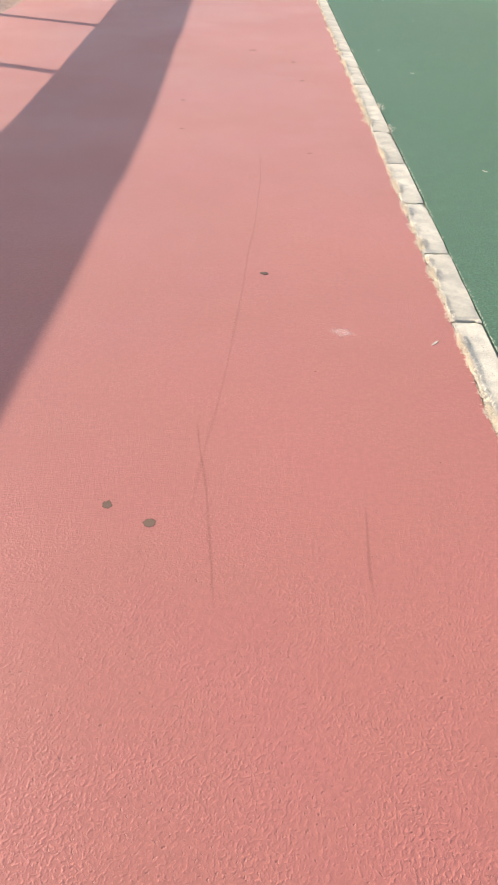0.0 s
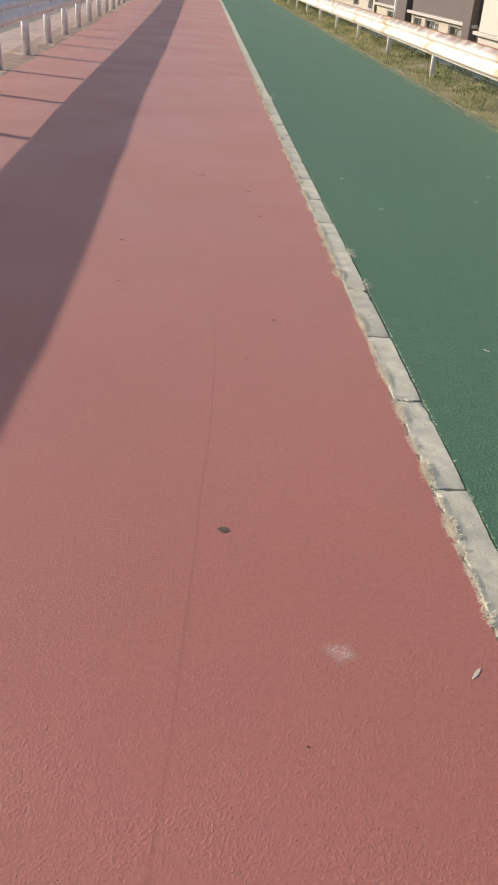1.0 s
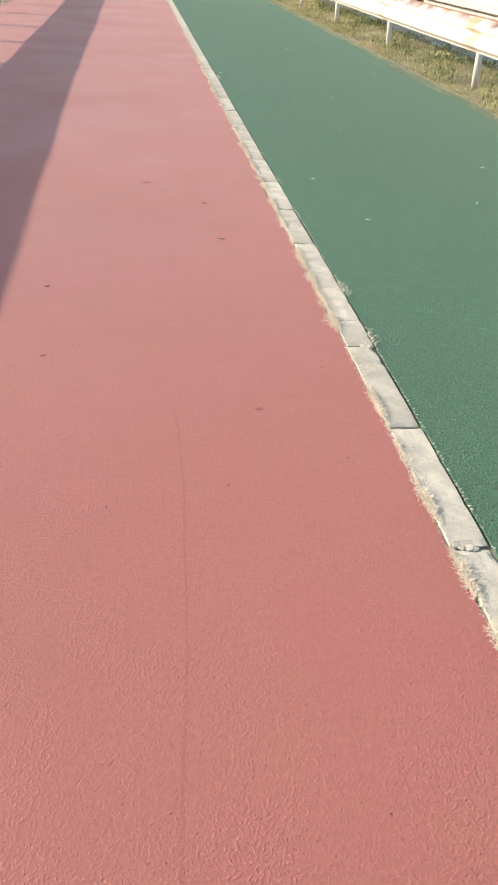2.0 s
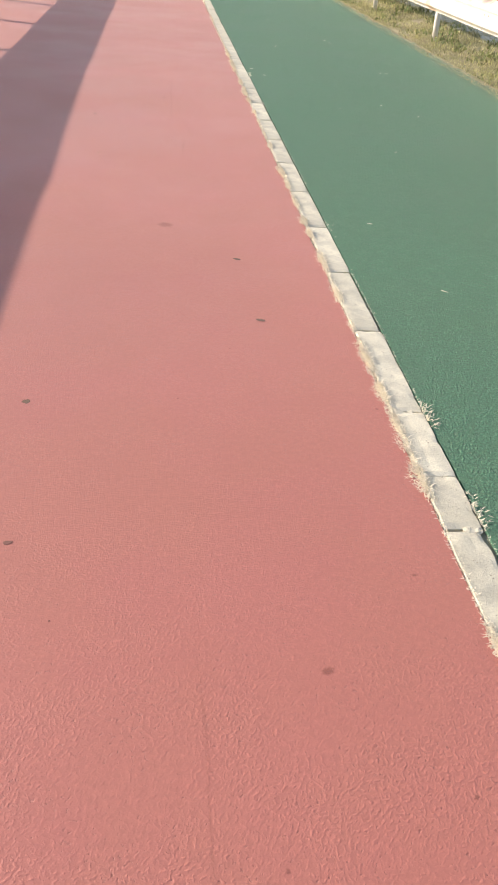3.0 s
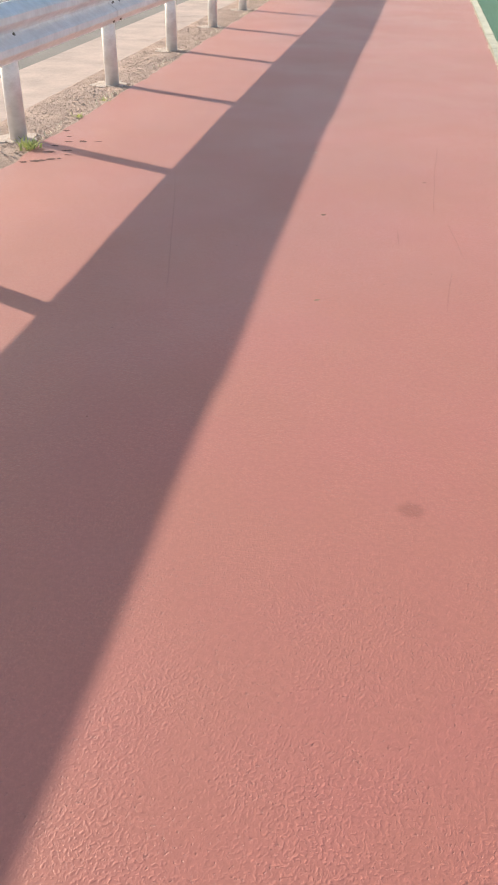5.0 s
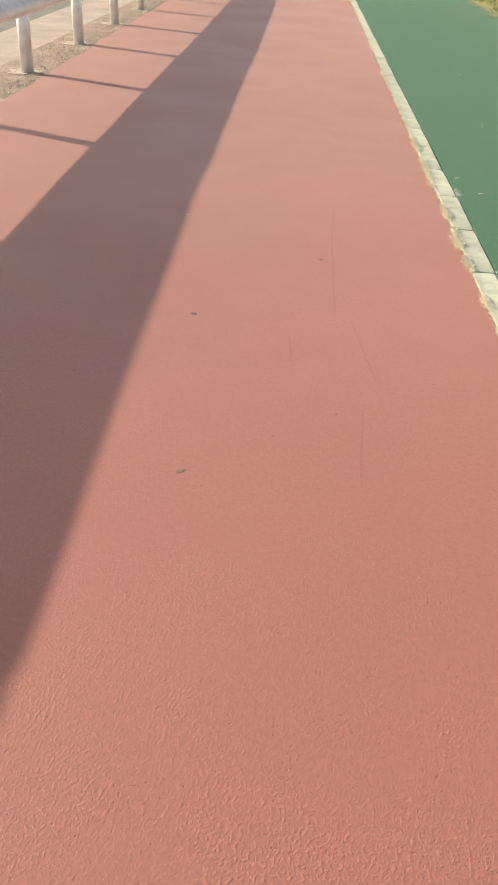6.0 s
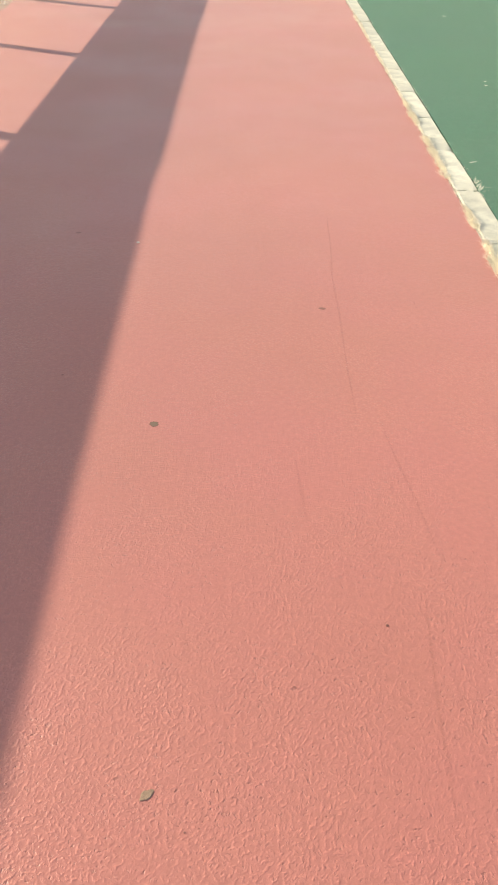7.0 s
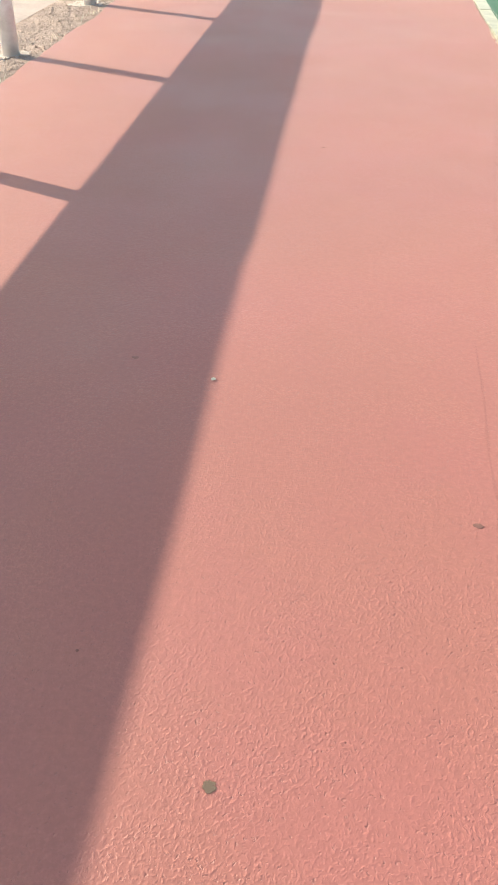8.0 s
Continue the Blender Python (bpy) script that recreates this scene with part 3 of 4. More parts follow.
# ---------------------------------------------------------------- kerb
def kerb():
    """Concrete kerb stones laid end to end, each with rounded arrises, 15 mm joints and slight settling."""
    k = tagged(new("kerb"), "row of worn pale concrete kerb stones between red and green lanes", "kerb", kind="structure")
    CRACKED = 5.30

    def stone(a, b, seed, seed_a, seed_b):
        """One stone from y = a to b: worn arrises with chips, slightly ragged ends."""
        ny = max(6, int((b - a) / 0.022))
        across = [-0.054, -0.0535, -0.050, -0.030, -0.010, 0.012, 0.032, 0.050, 0.0535, 0.054]
        drop = [-0.05, -0.0045, 0.0, 0.0, 0.0, 0.0, 0.0, 0.0, -0.0045, -0.05]
        verts, faces, w = [], [], len(across)
        for j in range(ny + 1):
            f = j / ny
            for i in range(w):
                x, z = across[i], drop[i]
                y = a + (b - a) * f
                y += 0.006 * noise.noise((x * 45, seed_a, 3)) * max(0.0, 1 - f * 6) + 0.006 * noise.noise((x * 45, seed_b, 3)) * max(0.0, 1 - (1 - f) * 6)
                side = -1 if i < w / 2 else 1
                chip = max(0.0, noise.noise((side * 3, y * 13, seed * 2.3)) - 0.22) + 0.6 * max(0.0, noise.noise((side * 5, y * 41, seed * 1.3)) - 0.25)
                if i in (1, 2, w - 3, w - 2):
                    x -= side * chip * 0.011
                    z -= chip * 0.008
                if i == 0 or i == w - 1:
                    x -= side * chip * 0.003
                if (j == 0 or j == ny) and z > -0.03:
                    z -= 0.003 + 0.004 * abs(noise.noise((x * 60, seed, j)))
                x += 0.0018 * noise.noise((side, y * 6, seed))
                z += 0.0016 * noise.noise((x * 22, y * 9, seed * 5.7)) + 0.0008 * noise.noise((x * 70, y * 60, seed))
                verts.append((x, y, z))
        for j in range(ny):
            for i in range(w - 1):
                q = j * w + i
                faces.append((q, q + 1, q + w + 1, q + w))
        faces.append(tuple(range(w))[::-1])
        faces.append(tuple(ny * w + i for i in range(w)))
        me = bpy.data.meshes.new("kerb_stone")
        me.from_pydata(verts, [], [f[::-1] for f in faces])
        me.materials.append(STONE)
        me.update()
        return me

    meshes = [stone(0.0, 0.598, v + 0.7, v * 1.7, v * 2.9 + 1) for v in range(8)]
    broken = [stone(0.0, 0.236, 20.3, 4.4, 9.1), stone(0.241, 0.598, 21.3, 9.1, 5.2)]
    y, n = 2.634 - 0.6103 * 17, 0
    rng = random.Random(4)
    while y < 112 and n < 185:
        settle = pose((KERB_L + KERB_R) / 2 + rng.uniform(-0.003, 0.003), y + 0.004, 0.0028 + rng.uniform(-0.0015, 0.0015),
                              rng.uniform(-0.25, 0.25), rng.uniform(-1, 1), rng.uniform(-0.25, 0.25))
        for me in (broken if CRACKED - 0.61 < y < CRACKED else [meshes[rng.randrange(8)]]):
            part("kerb_stone", me, None, k).matrix_basis = settle
        if 1.5 < y < 16 and rng.random() < 0.55:
            for _ in range(rng.randrange(1, 4)):
                r = rng.uniform(0.008, 0.022)
                bm = bmesh.new()
                bmesh.ops.create_icosphere(bm, subdivisions=2, radius=r)
                for q in bm.verts:
                    q.co *= 0.8 + 0.6 * noise.noise(q.co * 70 + Vector((y, r * 900, 0)))
                    q.co.z *= 0.14
                m = part("mortar", bm, STONE, k, "crumbled mortar in the joint")
                m.matrix_basis = pose((KERB_L + KERB_R) / 2 + rng.uniform(-0.045, 0.045), y + rng.uniform(-0.004, 0.004), 0.0, 0, 0, rng.uniform(0, 180))
        y, n = y + 0.6103, n + 1
    return k


# ---------------------------------------------------------------- grass
def blade_object(name, roots, mat, label, category):
    """roots: arrays of x, y, z, heading, lean (0 up, 1 flat), length, width. Each blade is a bent, tapered strip."""
    x, y, z, head, lean, length, width = roots
    n = len(x)
    dx, dy = np.cos(head), np.sin(head)
    px, py = -dy * width / 2, dx * width / 2
    mid, out = lean * length * 0.45, lean * length
    up1, up2 = np.sqrt(np.maximum(1 - lean ** 2, 0.02)) * length * 0.62, np.sqrt(np.maximum(1 - lean ** 2, 0.02)) * length * 0.9
    v = np.empty((n, 5, 3))
    v[:, 0] = np.stack([x - px, y - py, z], 1)
    v[:, 1] = np.stack([x + px, y + py, z], 1)
    v[:, 2] = np.stack([x + dx * mid + px * 0.8, y + dy * mid + py * 0.8, z + up1], 1)
    v[:, 3] = np.stack([x + dx * mid - px * 0.8, y + dy * mid - py * 0.8, z + up1], 1)
    v[:, 4] = np.stack([x + dx * out, y + dy * out, z + up2], 1)
    k = np.arange(n)[:, None] * 5
    quads = (k + [0, 1, 2, 3]).tolist()
    tris = (k + [3, 2, 4]).tolist()
    ob = raw(name, v.reshape(-1, 3).tolist(), quads + tris, mat)
    return tagged(ob, label, category, kind="stuff")


def kerb_grass():
    rng = np.random.default_rng(11)
    cols = [[] for _ in range(7)]

    def tuft(cx, cy, r, count, size, side, rise=0.42):
        n = int(count)
        a, rr = rng.uniform(0, 2 * math.pi, n), r * np.sqrt(rng.uniform(0, 1, n))
        x = np.clip(cx + 0.55 * rr * np.cos(a), -9, KERB_L + 0.011) if side < 0 else np.clip(cx + 0.55 * rr * np.cos(a), KERB_R - 0.002, 9)
        y = cy + 1.7 * rr * np.sin(a)
        head = rng.normal(math.pi if side < 0 else 0.0, 1.6, n)
        lean = 0.985 - rise * 0.50 * rng.uniform(0, 1, n) ** 1.6
        length = size * rng.uniform(0.35, 1.3, n)
        for c, val in zip(cols, (x, y, np.where((x > KERB_L - 0.003) & (x < KERB_R + 0.003), 0.004, -0.004) + rng.uniform(0.0, 0.004, n), head, lean, length, rng.uniform(0.0018, 0.0042, n))):
            c.append(val)
        if side < 0:
            f = int(0.8 * n)
            a, rr = rng.uniform(0, 2 * math.pi, f), 0.85 * r * np.sqrt(rng.uniform(0, 1, f))
            flat = (np.minimum(cx - 0.004 + 0.6 * rr * np.cos(a), KERB_L - 0.001), cy + 1.7 * rr * np.sin(a), np.full(f, 0.0015), rng.uniform(0, 6.28, f),
                    np.full(f, 0.995), rng.uniform(0.006, 0.016, f), rng.uniform(0.002, 0.0045, f))
            for c, val in zip(cols, flat):
                c.append(val)

    # the larger clumps, with their size, and small ones strewn between them
    clumps = [(2.04, 0.8), (2.31, 0.6), (2.50, 0.5), (3.01, 0.8), (3.36, 0.9), (3.73, 0.7), (4.08, 0.8), (4.57, 0.5), (4.69, 0.6), (5.43, 1.3), (5.58, 0.7),
              (5.77, 1.0), (6.02, 0.8), (6.12, 0.9), (6.65, 0.8), (7.04, 1.1), (7.39, 0.9), (7.60, 1.0), (7.88, 0.6), (8.22, 0.7), (8.46, 0.9), (8.56, 0.9),
              (9.13, 0.9), (10.19, 0.8), (10.65, 0.9), (10.95, 1.2), (11.04, 1.2), (11.35, 0.8), (11.44, 0.9), (12.12, 1.2), (12.30, 1.0), (12.51, 1.2),
              (12.94, 0.9), (13.06, 1.1), (13.31, 0.7), (15.90, 0.6)]
    prng = random.Random(7)
    for y, s in clumps:
        late = 1.15 if y > 9.5 else 1.0
        for k in range(4):
            yy = y + prng.gauss(0, 0.05 * s)
            tuft(KERB_L + 0.012 - 0.018 * s * prng.random(), yy, 0.018 + 0.020 * s, 75 * s * late, (0.010 + 0.012 * s) * late, -1, 0.42 if y > 7.5 else 0.2)
    y = -4.0
    while y < 45:
        d = noise.noise((3.3, y * 0.9, 0)) + 0.5 * noise.noise((1.3, y * 3.1, 7))
        s = min(0.8, max(0.1, 0.3 + 0.7 * d)) * (0.6 if 1.5 < y < 16 else 1.2)
        if d > -0.2 and prng.random() < 0.7:
            s *= prng.uniform(0.3, 1.0)
            tuft(KERB_L + 0.004 - 0.016 * s, y, 0.016 + 0.036 * s, 20 + 150 * s, 0.010 + 0.012 * s, -1, 0.35)
        y += prng.uniform(0.03, 0.11) if y < 16 else prng.uniform(0.07, 0.2)
    y = -3.0
    while y < 40:
        if noise.noise((8.8, y * 1.1, 3)) > 0.2:
            tuft(KERB_R + 0.004, y + 0.05 * noise.noise((1, y * 7, 1)), 0.025, 6, 0.011, 1, 0.25)
        y += 0.13
    # a thin mat of chaff in the joint itself
    y = -4.0
    while y < 30:
        if noise.noise((2.1, y * 2.2, 5)) > -0.35:
            tuft(KERB_L + 0.002, y, 0.016, 7, 0.009, -1, 0.2)
        if noise.noise((6.1, y * 1.6, 5)) > 0.0:
            tuft(KERB_R + 0.004, y, 0.02, 6, 0.008, 1, 0.15)
        y += 0.025
    for yy, n, size in ((5.66, 110, 0.024), (5.16, 90, 0.02), (11.85, 24, 0.04), (7.52, 20, 0.02)):
        tuft(KERB_R + 0.006, yy, 0.05, n, size, 1)
    return blade_object("dry_grass", [np.concatenate(c) for c in cols], STRAW, "straw-coloured dry grass tufts growing from the kerb joint", "dry grass")


def verge_grass():
    rng = np.random.default_rng(5)
    n = 210000
    y = -6 + (rng.uniform(0, 1, n) ** 1.25) * 82
    x = LANE_R - 0.15 + 1.83 * rng.uniform(0, 1, n) ** 1.1
    keep = np.array([noise.noise((a * 1.6, b * 1.2, 2)) + 0.6 * noise.noise((a * 6, b * 5, 4)) > -0.38 for a, b in zip(x, y)])
    x, y = x[keep], y[keep]
    m = len(x)
    tall = np.array([0.45 + 1.1 * max(0.0, noise.noise((a * 2.1, b * 1.9, 9)) + 0.2) + 0.6 * max(0.0, noise.noise((a * 7, b * 7, 3))) for a, b in zip(x, y)])
    edge = np.clip((x - LANE_R + 0.12) / 0.36, 0.16, 1.0)
    roots = (x, y, np.full(m, -0.03) + 0.029 * (x < LANE_R + 0.06), rng.uniform(0, 2 * math.pi, m), rng.uniform(0.45, 0.98, m),
             0.085 * tall * edge * rng.uniform(0.5, 1.3, m), rng.uniform(0.003, 0.008, m))
    return blade_object("verge_grass", roots, GRASS, "patchy green and yellowed grass under the white guardrail", "grass")


def verge_weeds():
    """Clumps of low broad-leaved weeds among the grass, thickest round the posts."""
    rng = np.random.default_rng(15)
    cols = [[] for _ in range(7)]
    for _ in range(1500):
        cx, cy = LANE_R + 0.08 + 1.35 * rng.uniform(0, 1), -5 + 75 * rng.uniform(0, 1) ** 1.25
        if noise.noise((cx * 2.2, cy * 1.1, 12)) < -0.05:
            continue
        n, r = int(rng.uniform(14, 44)), rng.uniform(0.03, 0.10)
        size = rng.uniform(0.6, 1.5) * min(1.0, 0.45 + (cx - LANE_R) * 1.4)
        for c, val in zip(cols, (cx + rng.normal(0, r, n), cy + rng.normal(0, r, n), rng.uniform(-0.03, 0.045, n) * size, rng.uniform(0, 6.28, n),
                                 rng.uniform(0.35, 0.98, n), 0.045 * size * rng.uniform(0.5, 1.4, n), 0.017 * size * rng.uniform(0.6, 1.4, n))):
            c.append(val)
    return blade_object("verge_weeds", [np.concatenate(c) for c in cols], CREEPER, "low dark green broad-leaved weeds on the grassy verge", "weeds")


def edge_grass():
    rng = np.random.default_rng(9)
    cols = [[] for _ in range(7)]
    y = 2.0
    while y < 40:
        if noise.noise((4.4, y * 1.4, 6)) > 0.18:
            n = 7
            for c, val in zip(cols, (PATH_L - 0.05 + rng.normal(0, 0.025, n), y + rng.normal(0, 0.05, n), np.full(n, -0.005), rng.uniform(0, 6.28, n),
                                     rng.uniform(0.5, 0.97, n), rng.uniform(0.02, 0.06, n), rng.uniform(0.003, 0.006, n))):
                c.append(val)
        y += 0.12
    return blade_object("edge_grass", [np.concatenate(c) for c in cols], STRAW, "sparse dry grass along the ragged edge of the red path", "dry grass")


def loose_grit():
    """Small faceted stones strewn over the rough concrete strip."""
    rng = np.random.default_rng(21)
    n = 14000
    y = 2.0 + 26 * rng.uniform(0, 1, n) ** 1.2
    x = -2.98 + 0.50 * rng.uniform(0, 1, n) ** 0.8
    s = rng.uniform(0.003, 0.009, n) * (1 + 0.9 * (rng.uniform(0, 1, n) > 0.94))
    corner = np.array([(1, 0, 0), (0, 1, 0), (-1, 0, 0), (0, -1, 0), (0, 0, 0.8)])
    turn = rng.uniform(0, 6.28, n)
    ca, sa = np.cos(turn), np.sin(turn)
    stretch = rng.uniform(0.6, 1.3, (n, 5, 1))
    v = corner[None] * stretch * s[:, None, None]
    vx, vy = v[..., 0] * ca[:, None] - v[..., 1] * sa[:, None], v[..., 0] * sa[:, None] + v[..., 1] * ca[:, None]
    verts = np.stack([vx + x[:, None], vy + y[:, None], v[..., 2] - 0.003], 2)
    k = np.arange(n)[:, None] * 5
    faces = np.concatenate([k + [0, 1, 4], k + [1, 2, 4], k + [2, 3, 4], k + [3, 0, 4]]).tolist()
    return tagged(raw("grit", verts.reshape(-1, 3).tolist(), faces, GRAVEL), "loose tan and brown grit on the concrete strip", "grit", kind="stuff")


def weed(x, y, size, leaves, seed):
    rng = np.random.default_rng(seed)
    n = leaves
    ob = blade_object("weed", (x + rng.normal(0, 0.02, n) * size * 14, y + rng.normal(0, 0.02, n) * size * 14, np.full(n, 0.0), rng.uniform(0, 6.28, n),
                               rng.uniform(0.72, 0.99, n), size * rng.uniform(0.5, 1.3, n), size * rng.uniform(0.08, 0.17, n)), WEED,
                      "small green weed growing at the edge of the red path", "weed")
    del ob["kind"]
    tagged(ob, group="weeds by the verge")
    return ob


# ---------------------------------------------------------------- small things on the ground
def blob(rx, ry, thick, seed, sides=16, point=0.0, rough=0.12):
    """A flat rounded piece, drawn out to a tip when point is given."""
    bm = bmesh.new()
    ring0, ring1 = [], []
    for i in range(sides):
        a = 2 * math.pi * i / sides
        k = 1 + rough * noise.noise((math.cos(a) * 1.7, math.sin(a) * 1.7, seed * 3.7)) + point * max(0.0, math.cos(a)) ** 6
        ring0.append(bm.verts.new((rx * k * math.cos(a), ry * (1 + (k - 1) * 0.2) * math.sin(a), 0)))
        ring1.append(bm.verts.new((rx * k * 0.86 * math.cos(a), ry * 0.86 * math.sin(a), thick * (0.8 + 0.5 * noise.noise((a, seed, 2))))))
    for i in range(sides):
        j = (i + 1) % sides
        bm.faces.new((ring0[i], ring0[j], ring1[j], ring1[i]))
    bm.faces.new(ring1)
    bm.faces.new(ring0[::-1])
    return bm


def film(rx, ry, seed, sides=28, rough=0.3):
    """A flat ragged patch with no thickness to speak of; U runs from 1 at its centre to 0 at its edge."""
    bm = bmesh.new()
    uv = bm.loops.layers.uv.new("edge")
    mid = bm.verts.new((0, 0, 0))
    vs = []
    for i in range(sides):
        a = 2 * math.pi * i / sides
        k = 1 + rough * noise.noise((math.cos(a) * 2.2, math.sin(a) * 2.2, seed * 3.7))
        vs.append(bm.verts.new((rx * k * math.cos(a), ry * k * math.sin(a), 0)))
    for i in range(sides):
        f = bm.faces.new((mid, vs[i], vs[(i + 1) % sides]))
        for lp in f.loops:
            lp[uv].uv = (1.0 if lp.vert is mid else 0.0, 0.0)
    return bm


def lay(name, bm, mat, x, y, turn, label, category, group="", z=0.0008):
    ob = new(name, finish(bm, name, mat))
    ob.matrix_basis = pose(x, y, z, 0, 0, turn)
    return tagged(ob, label, category, group)


def leaf(x, y, size, turn, seed, label="small dark withered leaf lying on the red path", mat=None):
    return lay("fallen_leaf", blob(size * 0.31, size / 4.6, 0.0006, seed, 18, 0.28, 0.5), mat or LEAF, x, y, turn, label, "leaf", "withered leaves on the path")


def pebble(x, y, size, seed, mat, z=0.001):
    bm = bmesh.new()
    bmesh.ops.create_icosphere(bm, subdivisions=2, radius=size / 2)
    for v in bm.verts:
        v.co *= 0.85 + 0.4 * noise.noise(v.co * 60 + Vector((seed, 0, 0)))
        v.co.z = max(v.co.z * 0.3, -size * 0.15)
    return lay("pebble", bm, mat, x, y, seed * 40, "tiny stone lying on the coated asphalt", "pebble", "tiny stones", z + size * 0.12)


def mark(name, knots, width, mat, label, category):
    """A thin worn streak along a bent centre line."""
    verts, faces, u = [], [], []
    pts = []
    for (x0, y0), (x1, y1) in zip(knots, knots[1:]):
        for i in range(8):
            f = i / 8
            pts.append((x0 + (x1 - x0) * f, y0 + (y1 - y0) * f))
    pts.append(knots[-1])
    for i, (x, y) in enumerate(pts):
        w = width * (0.7 + 0.5 * noise.noise((x * 9, y * 9, 1))) * min(1, 0.3 + i / 5, 0.3 + (len(pts) - 1 - i) / 5)
        x += 0.007 * noise.noise((y * 3, 1, 1))
        verts += [(x - w, y, 0.0009), (x, y, 0.0009), (x + w, y, 0.0009)]
        fade = min(1.0, i / 6, (len(pts) - 1 - i) / 6)
        u += [0.0, fade, 0.0]
        if i:
            k = 3 * i
            faces += [(k - 3, k - 2, k + 1, k), (k - 2, k - 1, k + 2, k + 1)]
    return tagged(raw(name, verts, faces, mat, u=u), label, category, "scuffs on the red path")


kerb_grass()
verge_grass()
verge_weeds()
edge_grass()
weed(-2.49, 10.82, 0.100, 64, 1)
weed(-2.50, 11.75, 0.065, 20, 2)
weed(-2.50, 12.35, 0.050, 16, 3)
loose_grit()

for i, (x, y, s, a) in enumerate([(0.338, 7.022, 0.052, 150), (0.377, 6.372, 0.054, 165),
                                  (-0.405, 5.041, 0.036, 10), (0.035, 10.587, 0.036, 170), (-0.912, 11.218, 0.036, 175),
                                  (-0.436, 13.29, 0.030, 160)]):
    leaf(x, y, s, a, i + 1, mat=LEAF if i < 2 else BROWN)
lay("fallen_leaf", blob(0.0175, 0.0125, 0.0016, 5, 20, 0.12, 0.35), LEAF, 0.070, 3.002, 170, "small dark curled leaf lying on the red path", "leaf", "withered leaves on the path")
leaf(-0.392, 8.796, 0.040, 35, 21, "crumpled olive-brown leaf lying on the red path", OLIVE)
for i, (x, y, s, ragged) in enumerate([(-0.481, 9.884, 0.028, 0.35), (-0.227, 1.517, 0.036, 0.35), (-0.342, 1.584, 0.030, 0.6), (-0.446, 5.730, 0.029, 0.4)]):
    lay("gum_spot", film(s / 2, s / 2, i + 40, 22, ragged), GUMFILM, x, y, 30 * i, "flat grey-brown spot of trodden gum on the path", "gum spot", "gum spots")
pebble(-0.662, 11.124, 0.016, 3, PEBBLE)
for i, (x, y) in enumerate([(-0.395, 5.603), (0.036, 5.757), (0.226, 2.256), (0.551, 2.413), (0.416, 9.427), (0.07, 9.175), (-0.323, 8.732),
                            (0.539, 1.786), (-0.834, 9.348), (0.365, 11.696), (-1.128, 8.382), (-1.001, 7.751), (-0.54, 7.921), (0.235, 6.124),
                            (-0.154, 4.095), (0.395, 3.973), (0.375, 3.128), (-0.779, 10.132), (0.366, 5.07), (-0.274, 4.77)]):
    pebble(x, y, 0.0045 + 0.002 * (i % 3), i, DOT, 0.0)

mark("tyre_mark", [(-0.138, 1.99), (-0.122, 1.862), (-0.098, 1.687), (-0.081, 1.5), (-0.067, 1.355), (-0.060, 1.22)], 0.008, TYRE, "faint dark tyre scuff along the red path", "tyre mark")
mark("tyre_mark", [(0.047, 4.74), (0.062, 4.478), (0.060, 4.278), (0.055, 4.05), (0.045, 3.75), (0.002, 3.125), (-0.043, 2.445), (-0.087, 1.988), (-0.115, 1.732), (-0.134, 1.527)], 0.011, FAINT, "faint dark tyre scuff along the red path", "tyre mark")
mark("tyre_mark", [(0.316, 1.64), (0.306, 1.49), (0.298, 1.36), (0.297, 1.24)], 0.008, TYRE, "faint short tyre scuff on the red path", "tyre mark")
mark("tyre_mark", [(-0.101, 9.80), (-0.09, 9.64), (-0.072, 9.42)], 0.009, FAINT, "short dark tyre scuff on the red path", "tyre mark")
mark("tyre_mark", [(0.14, 9.98), (0.17, 9.74), (0.196, 9.57), (0.225, 9.33)], 0.009, FAINT, "curved dark tyre scuff on the red path", "tyre mark")
mark("tyre_mark", [(0.12, 11.5), (0.106, 11.26), (0.102, 11.08), (0.091, 10.85), (0.087, 10.42), (0.084, 10.18), (0.086, 9.84)], 0.009, FAINT, "long dark tyre scuff on the red path", "tyre mark")
mark("tyre_mark", [(0.165, 9.3), (0.15, 9.1), (0.138, 8.94), (0.13, 8.7)], 0.009, FAINT, "long dark tyre scuff on the red path", "tyre mark")
mark("tyre_mark", [(0.361, 10.73), (0.362, 10.52)], 0.012, FAINT, "short dark tyre scuff on the red path", "tyre mark")
mark("tyre_mark", [(-1.451, 10.572), (-1.283, 9.895), (-1.163, 9.379), (-1.063, 8.965), (-0.995, 8.668)], 0.009, FAINT, "faint crack-like scuff on the red path", "tyre mark")

lay("white_scuff", film(0.049, 0.043, 61, 28, 0.5), CHALK, 0.335, 2.526, 0, "chalky white scuff on the red path", "scuff", "scuffs on the red path", 0.0009)
lay("damp_stain", film(0.020, 0.013, 64), BLOT, 0.333, 4.605, 20, "small brownish stain on the red path", "stain", "scuffs on the red path", 0.0009)
for i, (x, y, s) in enumerate([(0.605, 4.90, 0.010), (0.563, 4.294, 0.008), (0.188, 4.174, 0.007), (0.692, 5.699, 0.008), (-0.129, 9.018, 0.007)]):
    lay("worn_pit", film(s, s * 0.7, i + 140, 20, 0.8), BLOT, x, y, 40 * i, "small dark pit worn into the red coating", "pit", "pits in the red path", 0.0009)
lay("damp_stain", film(0.048, 0.044, 63), STAIN, 0.013, 7.468, 0, "darker round stain on the red path", "stain", "scuffs on the red path", 0.0009)
lay("paper_scrap", blob(0.020, 0.0045, 0.0008, 62, 12, 0.3, 0.9), STRAW, 0.645, 2.462, 50, "pale shred of dry litter on the red path", "scrap", "", 0.001)

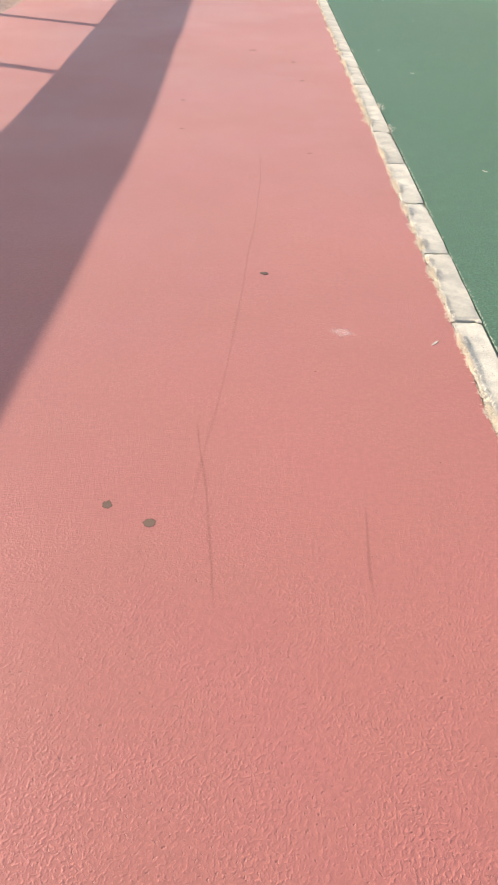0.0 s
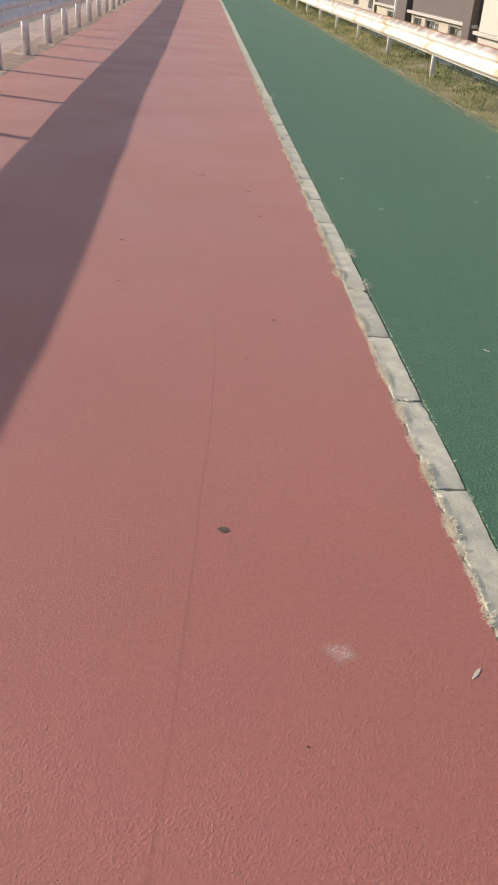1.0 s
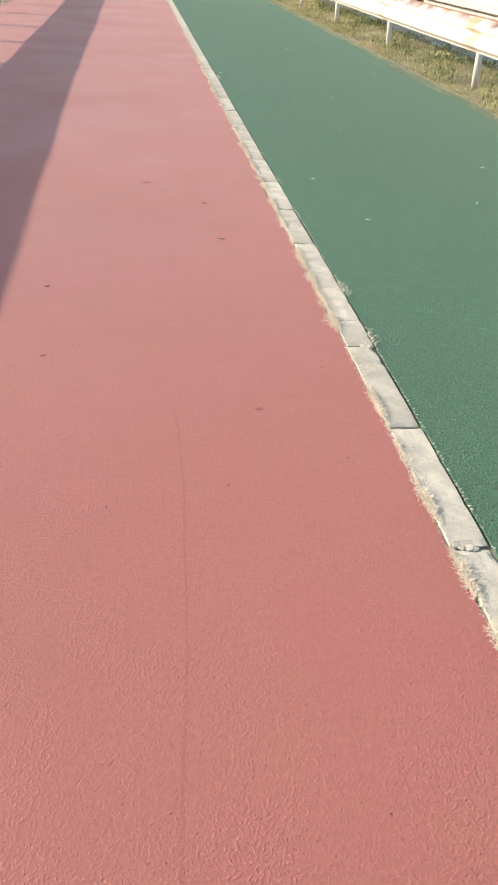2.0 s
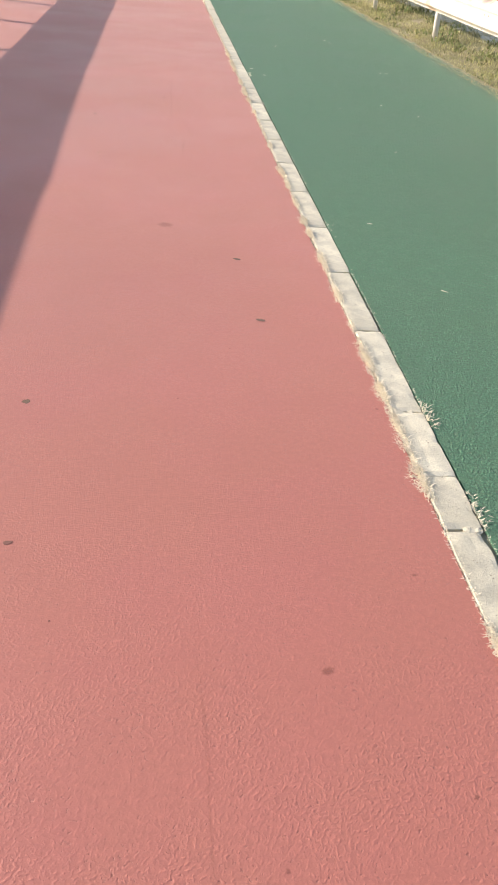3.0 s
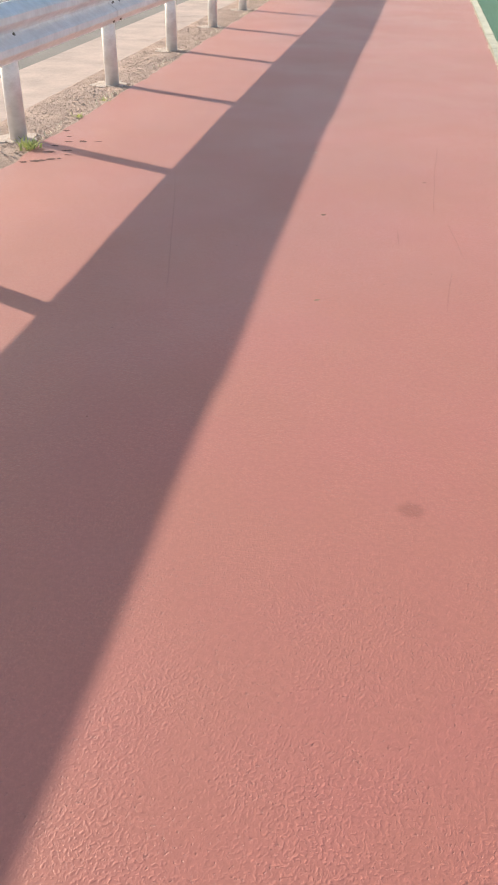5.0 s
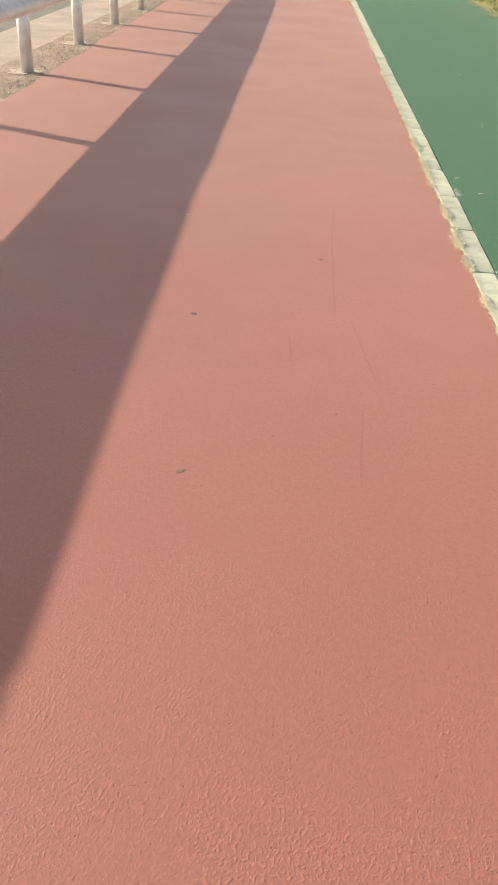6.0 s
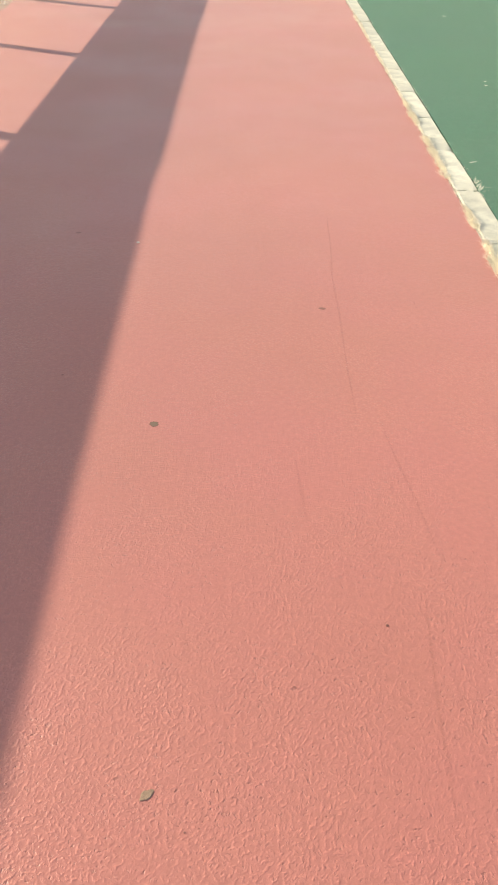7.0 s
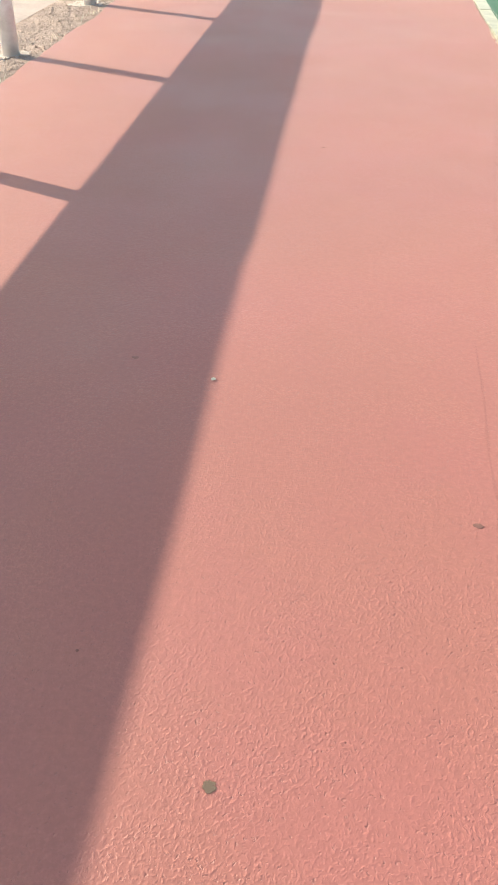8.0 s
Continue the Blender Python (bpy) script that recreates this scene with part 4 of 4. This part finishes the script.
for i, (x, y, rx, ry) in enumerate([(-2.221, 11.067, 0.026, 0.020), (-2.335, 10.537, 0.028, 0.020), (-2.300, 10.565, 0.020, 0.016), (-2.262, 10.600, 0.024, 0.016),
                                    (-2.215, 10.625, 0.012, 0.012), (-2.332, 10.760, 0.034, 0.018), (-2.241, 10.819, 0.028, 0.012), (-2.400, 10.50, 0.022, 0.016),
                                    (-2.31, 11.04, 0.020, 0.014), (-2.36, 11.17, 0.016, 0.012), (-2.36, 10.92, 0.026, 0.014), (-2.44, 11.33, 0.020, 0.02),
                                    (-2.19, 10.72, 0.020, 0.010), (-2.12, 11.08, 0.022, 0.008)]):
    lay("paint_chip", film(rx * 1.3, ry * 1.2, i + 80, 24, 0.7), FLAKE, x, y, 12 * i % 40 - 10, "dark bare patch where the red coating has flaked off", "flaked patch",
        "flaked patches", 0.0012)

# straw bits on the green lane
BITS = [(2.528, 18.49), (2.05, 14.55), (2.64, 14.57), (2.25, 12.34), (2.31, 12.33), (2.73, 12.39), (1.875, 10.7), (2.10, 10.32), (1.48, 10.5), (1.61, 9.12),
        (1.085, 7.58), (2.08, 14.36), (2.47, 9.12), (2.36, 7.93), (1.99, 7.04), (2.135, 6.65), (2.41, 7.05), (1.225, 6.70), (1.244, 4.34),
        (1.36, 13.89), (1.00, 11.87), (1.55, 16.35), (1.34, 13.78), (2.45, 18.02), (0.905, 12.19)]
rng = random.Random(12)
for i, (x, y) in enumerate(BITS):
    s = rng.uniform(0.010, 0.022)
    lay("straw_bit", blob(s, 0.0028, 0.0025, i + 120, 8, 0.2, 0.3), STRAW, x, y, rng.uniform(-60, 60), "pale bit of dry straw lying on the green lane", "straw",
        "straw bits on the green lane", 0.0035)


# ---------------------------------------------------------------- beyond the right-hand rail
BASE = -1.5


def window(parent, x, y0, y1, z0, z1, bars=1):
    w = new("window")
    w.parent = parent
    f = 0.06
    for lo, hi in (((x - 0.05, y0, z0), (x + 0.06, y0 + f, z1)), ((x - 0.05, y1 - f, z0), (x + 0.06, y1, z1)),
                   ((x - 0.045, y0 + f, z0), (x + 0.06, y1 - f, z0 + f)), ((x - 0.045, y0 + f, z1 - f), (x + 0.06, y1 - f, z1))):
        part("frame", box(lo, hi, 0.008), FRAME, w)
    pane = part("pane", box((x + 0.03, y0 + f, z0 + f), (x + 0.045, y1 - f, z1 - f)), GLASS, w)
    pane.visible_shadow = False
    cut = y0 + (y1 - y0) * 0.86
    bm = bmesh.new()
    n = 24
    rows = [[bm.verts.new((x + 0.11 + 0.02 * math.sin(i * 1.9), y0 + f + (cut - y0 - f) * i / n, z)) for i in range(n + 1)] for z in (z0 + f, z1 - f)]
    for i in range(n):
        bm.faces.new((rows[0][i], rows[0][i + 1], rows[1][i + 1], rows[1][i]))
    bmesh.ops.solidify(bm, geom=bm.faces[:], thickness=0.006)
    part("curtain", bm, CURTAIN, w, "pale half-drawn curtain")
    for i in range(bars):
        yy = y0 + (y1 - y0) * (i + 1) / (bars + 1)
        part("glazing_bar", box((x - 0.03, yy - 0.025, z0 + f), (x + 0.05, yy + 0.025, z1 - f)), FRAME, w)
    part("sill", box((x - 0.14, y0 - 0.05, z0 - 0.06), (x + 0.04, y1 + 0.05, z0), 0.01), FRAME, w)
    return w


def wall_with_openings(x, depth, y0, y1, z0, z1, holes):
    """A facade with real openings, out of boxes between the holes; holes are (y0, y1, z0, z1)."""
    bm = bmesh.new()
    edges = sorted({y0, y1, *[h[0] for h in holes], *[h[1] for h in holes]})
    for a, b in zip(edges, edges[1:]):
        inside = [h for h in holes if h[0] <= a + 1e-6 and h[1] >= b - 1e-6]
        z = z0
        for h in sorted(inside, key=lambda h: h[2]):
            add_box(bm, (x, a, z), (x + depth, b, h[2]))
            z = h[3]
        add_box(bm, (x, a, z), (x + depth, b, z1))
    bmesh.ops.remove_doubles(bm, verts=bm.verts, dist=0.0005)
    return bm


def house(label, y0, y1, lower, upper, ledge_z, top, windows, pillars=(), depth=7.0, x=9.0):
    h = tagged(new("building"), label, "building")
    part("lower_wall", wall_with_openings(x, 0.25, y0, y1, BASE - 0.1, ledge_z, [w[:4] for w in windows]), lower, h)
    part("upper_wall", wall_with_openings(x - 0.02, 0.27, y0, y1, ledge_z, top, [(a, a + 1.3, ledge_z + 1.0, ledge_z + 2.3) for a in np.arange(y0 + 1.2, y1 - 2, 3.4)]), upper, h)
    part("ledge", box((x - 0.22, y0, ledge_z - 0.06), (x - 0.02, y1, ledge_z + 0.05), 0.015), FRAME, h)
    part("side_wall", box((x + 0.25, y0, BASE - 0.1), (x + depth, y0 + 0.25, top)), upper, h)
    part("side_wall", box((x + 0.25, y1 - 0.25, BASE - 0.1), (x + depth, y1, top)), upper, h)
    part("back_wall", box((x + depth, y0, BASE - 0.1), (x + depth + 0.25, y1, top)), upper, h)
    part("roof", box((x - 0.4, y0 - 0.02, top), (x + depth + 0.6, y1 + 0.02, top + 0.3), 0.05), ROOF, h)
    part("ceiling_slab", box((x + 0.25, y0 + 0.25, ledge_z - 0.1), (x + depth, y1 - 0.25, ledge_z)), lower, h)
    for w in windows:
        window(h, x + 0.08, w[0], w[1], w[2], w[3], w[4])
    for a in np.arange(y0 + 1.2, y1 - 2, 3.4):
        window(h, x + 0.08, a, a + 1.3, ledge_z + 1.0, ledge_z + 2.3, 1)
    for a, b in pillars:
        part("pillar", box((x - 0.28, a, BASE - 0.1), (x - 0.024, b, top - 0.1), 0.02), DARKWALL, h)
    return h


house("dark rendered building with pale ground floor and framed windows", 30.6, 48.4, PALEWALL, DARKWALL, 0.10, 5.0,
      [(31.7, 34.2, -0.85, -0.03, 2), (35.6, 37.8, -0.85, -0.03, 2), (38.4, 39.9, -0.85, -0.05, 1), (43.2, 45.6, -0.85, -0.07, 2)],
      [(30.62, 31.5), (40.4, 42.8)])
house("beige rendered building with a white sill course", 19.0, 30.4, BEIGEWALL, BEIGEWALL, -0.06, 5.4, [(21.0, 22.4, -1.2, -0.25, 1)])
house("white rendered building further along the road", 49.2, 64.0, PALEWALL, PALEWALL, 0.9, 5.0, [(49.7, 51.0, -0.3, 0.5, 1), (54.0, 56.0, -0.3, 0.5, 1)])


def marker_post(x, y):
    p = tagged(new("marker_post"), "slim pale steel post standing behind the rail", "post")
    bm = tube(0.03, 0.0, 1.12, 14)
    part("shaft", bm, POST, p, smooth=True)
    part("cap", tube(0.036, 1.12, 1.15, 14), BOLT, p)
    p.matrix_basis = pose(x, y, -0.05)
    return p


marker_post(5.3, 26.4)

kerb()
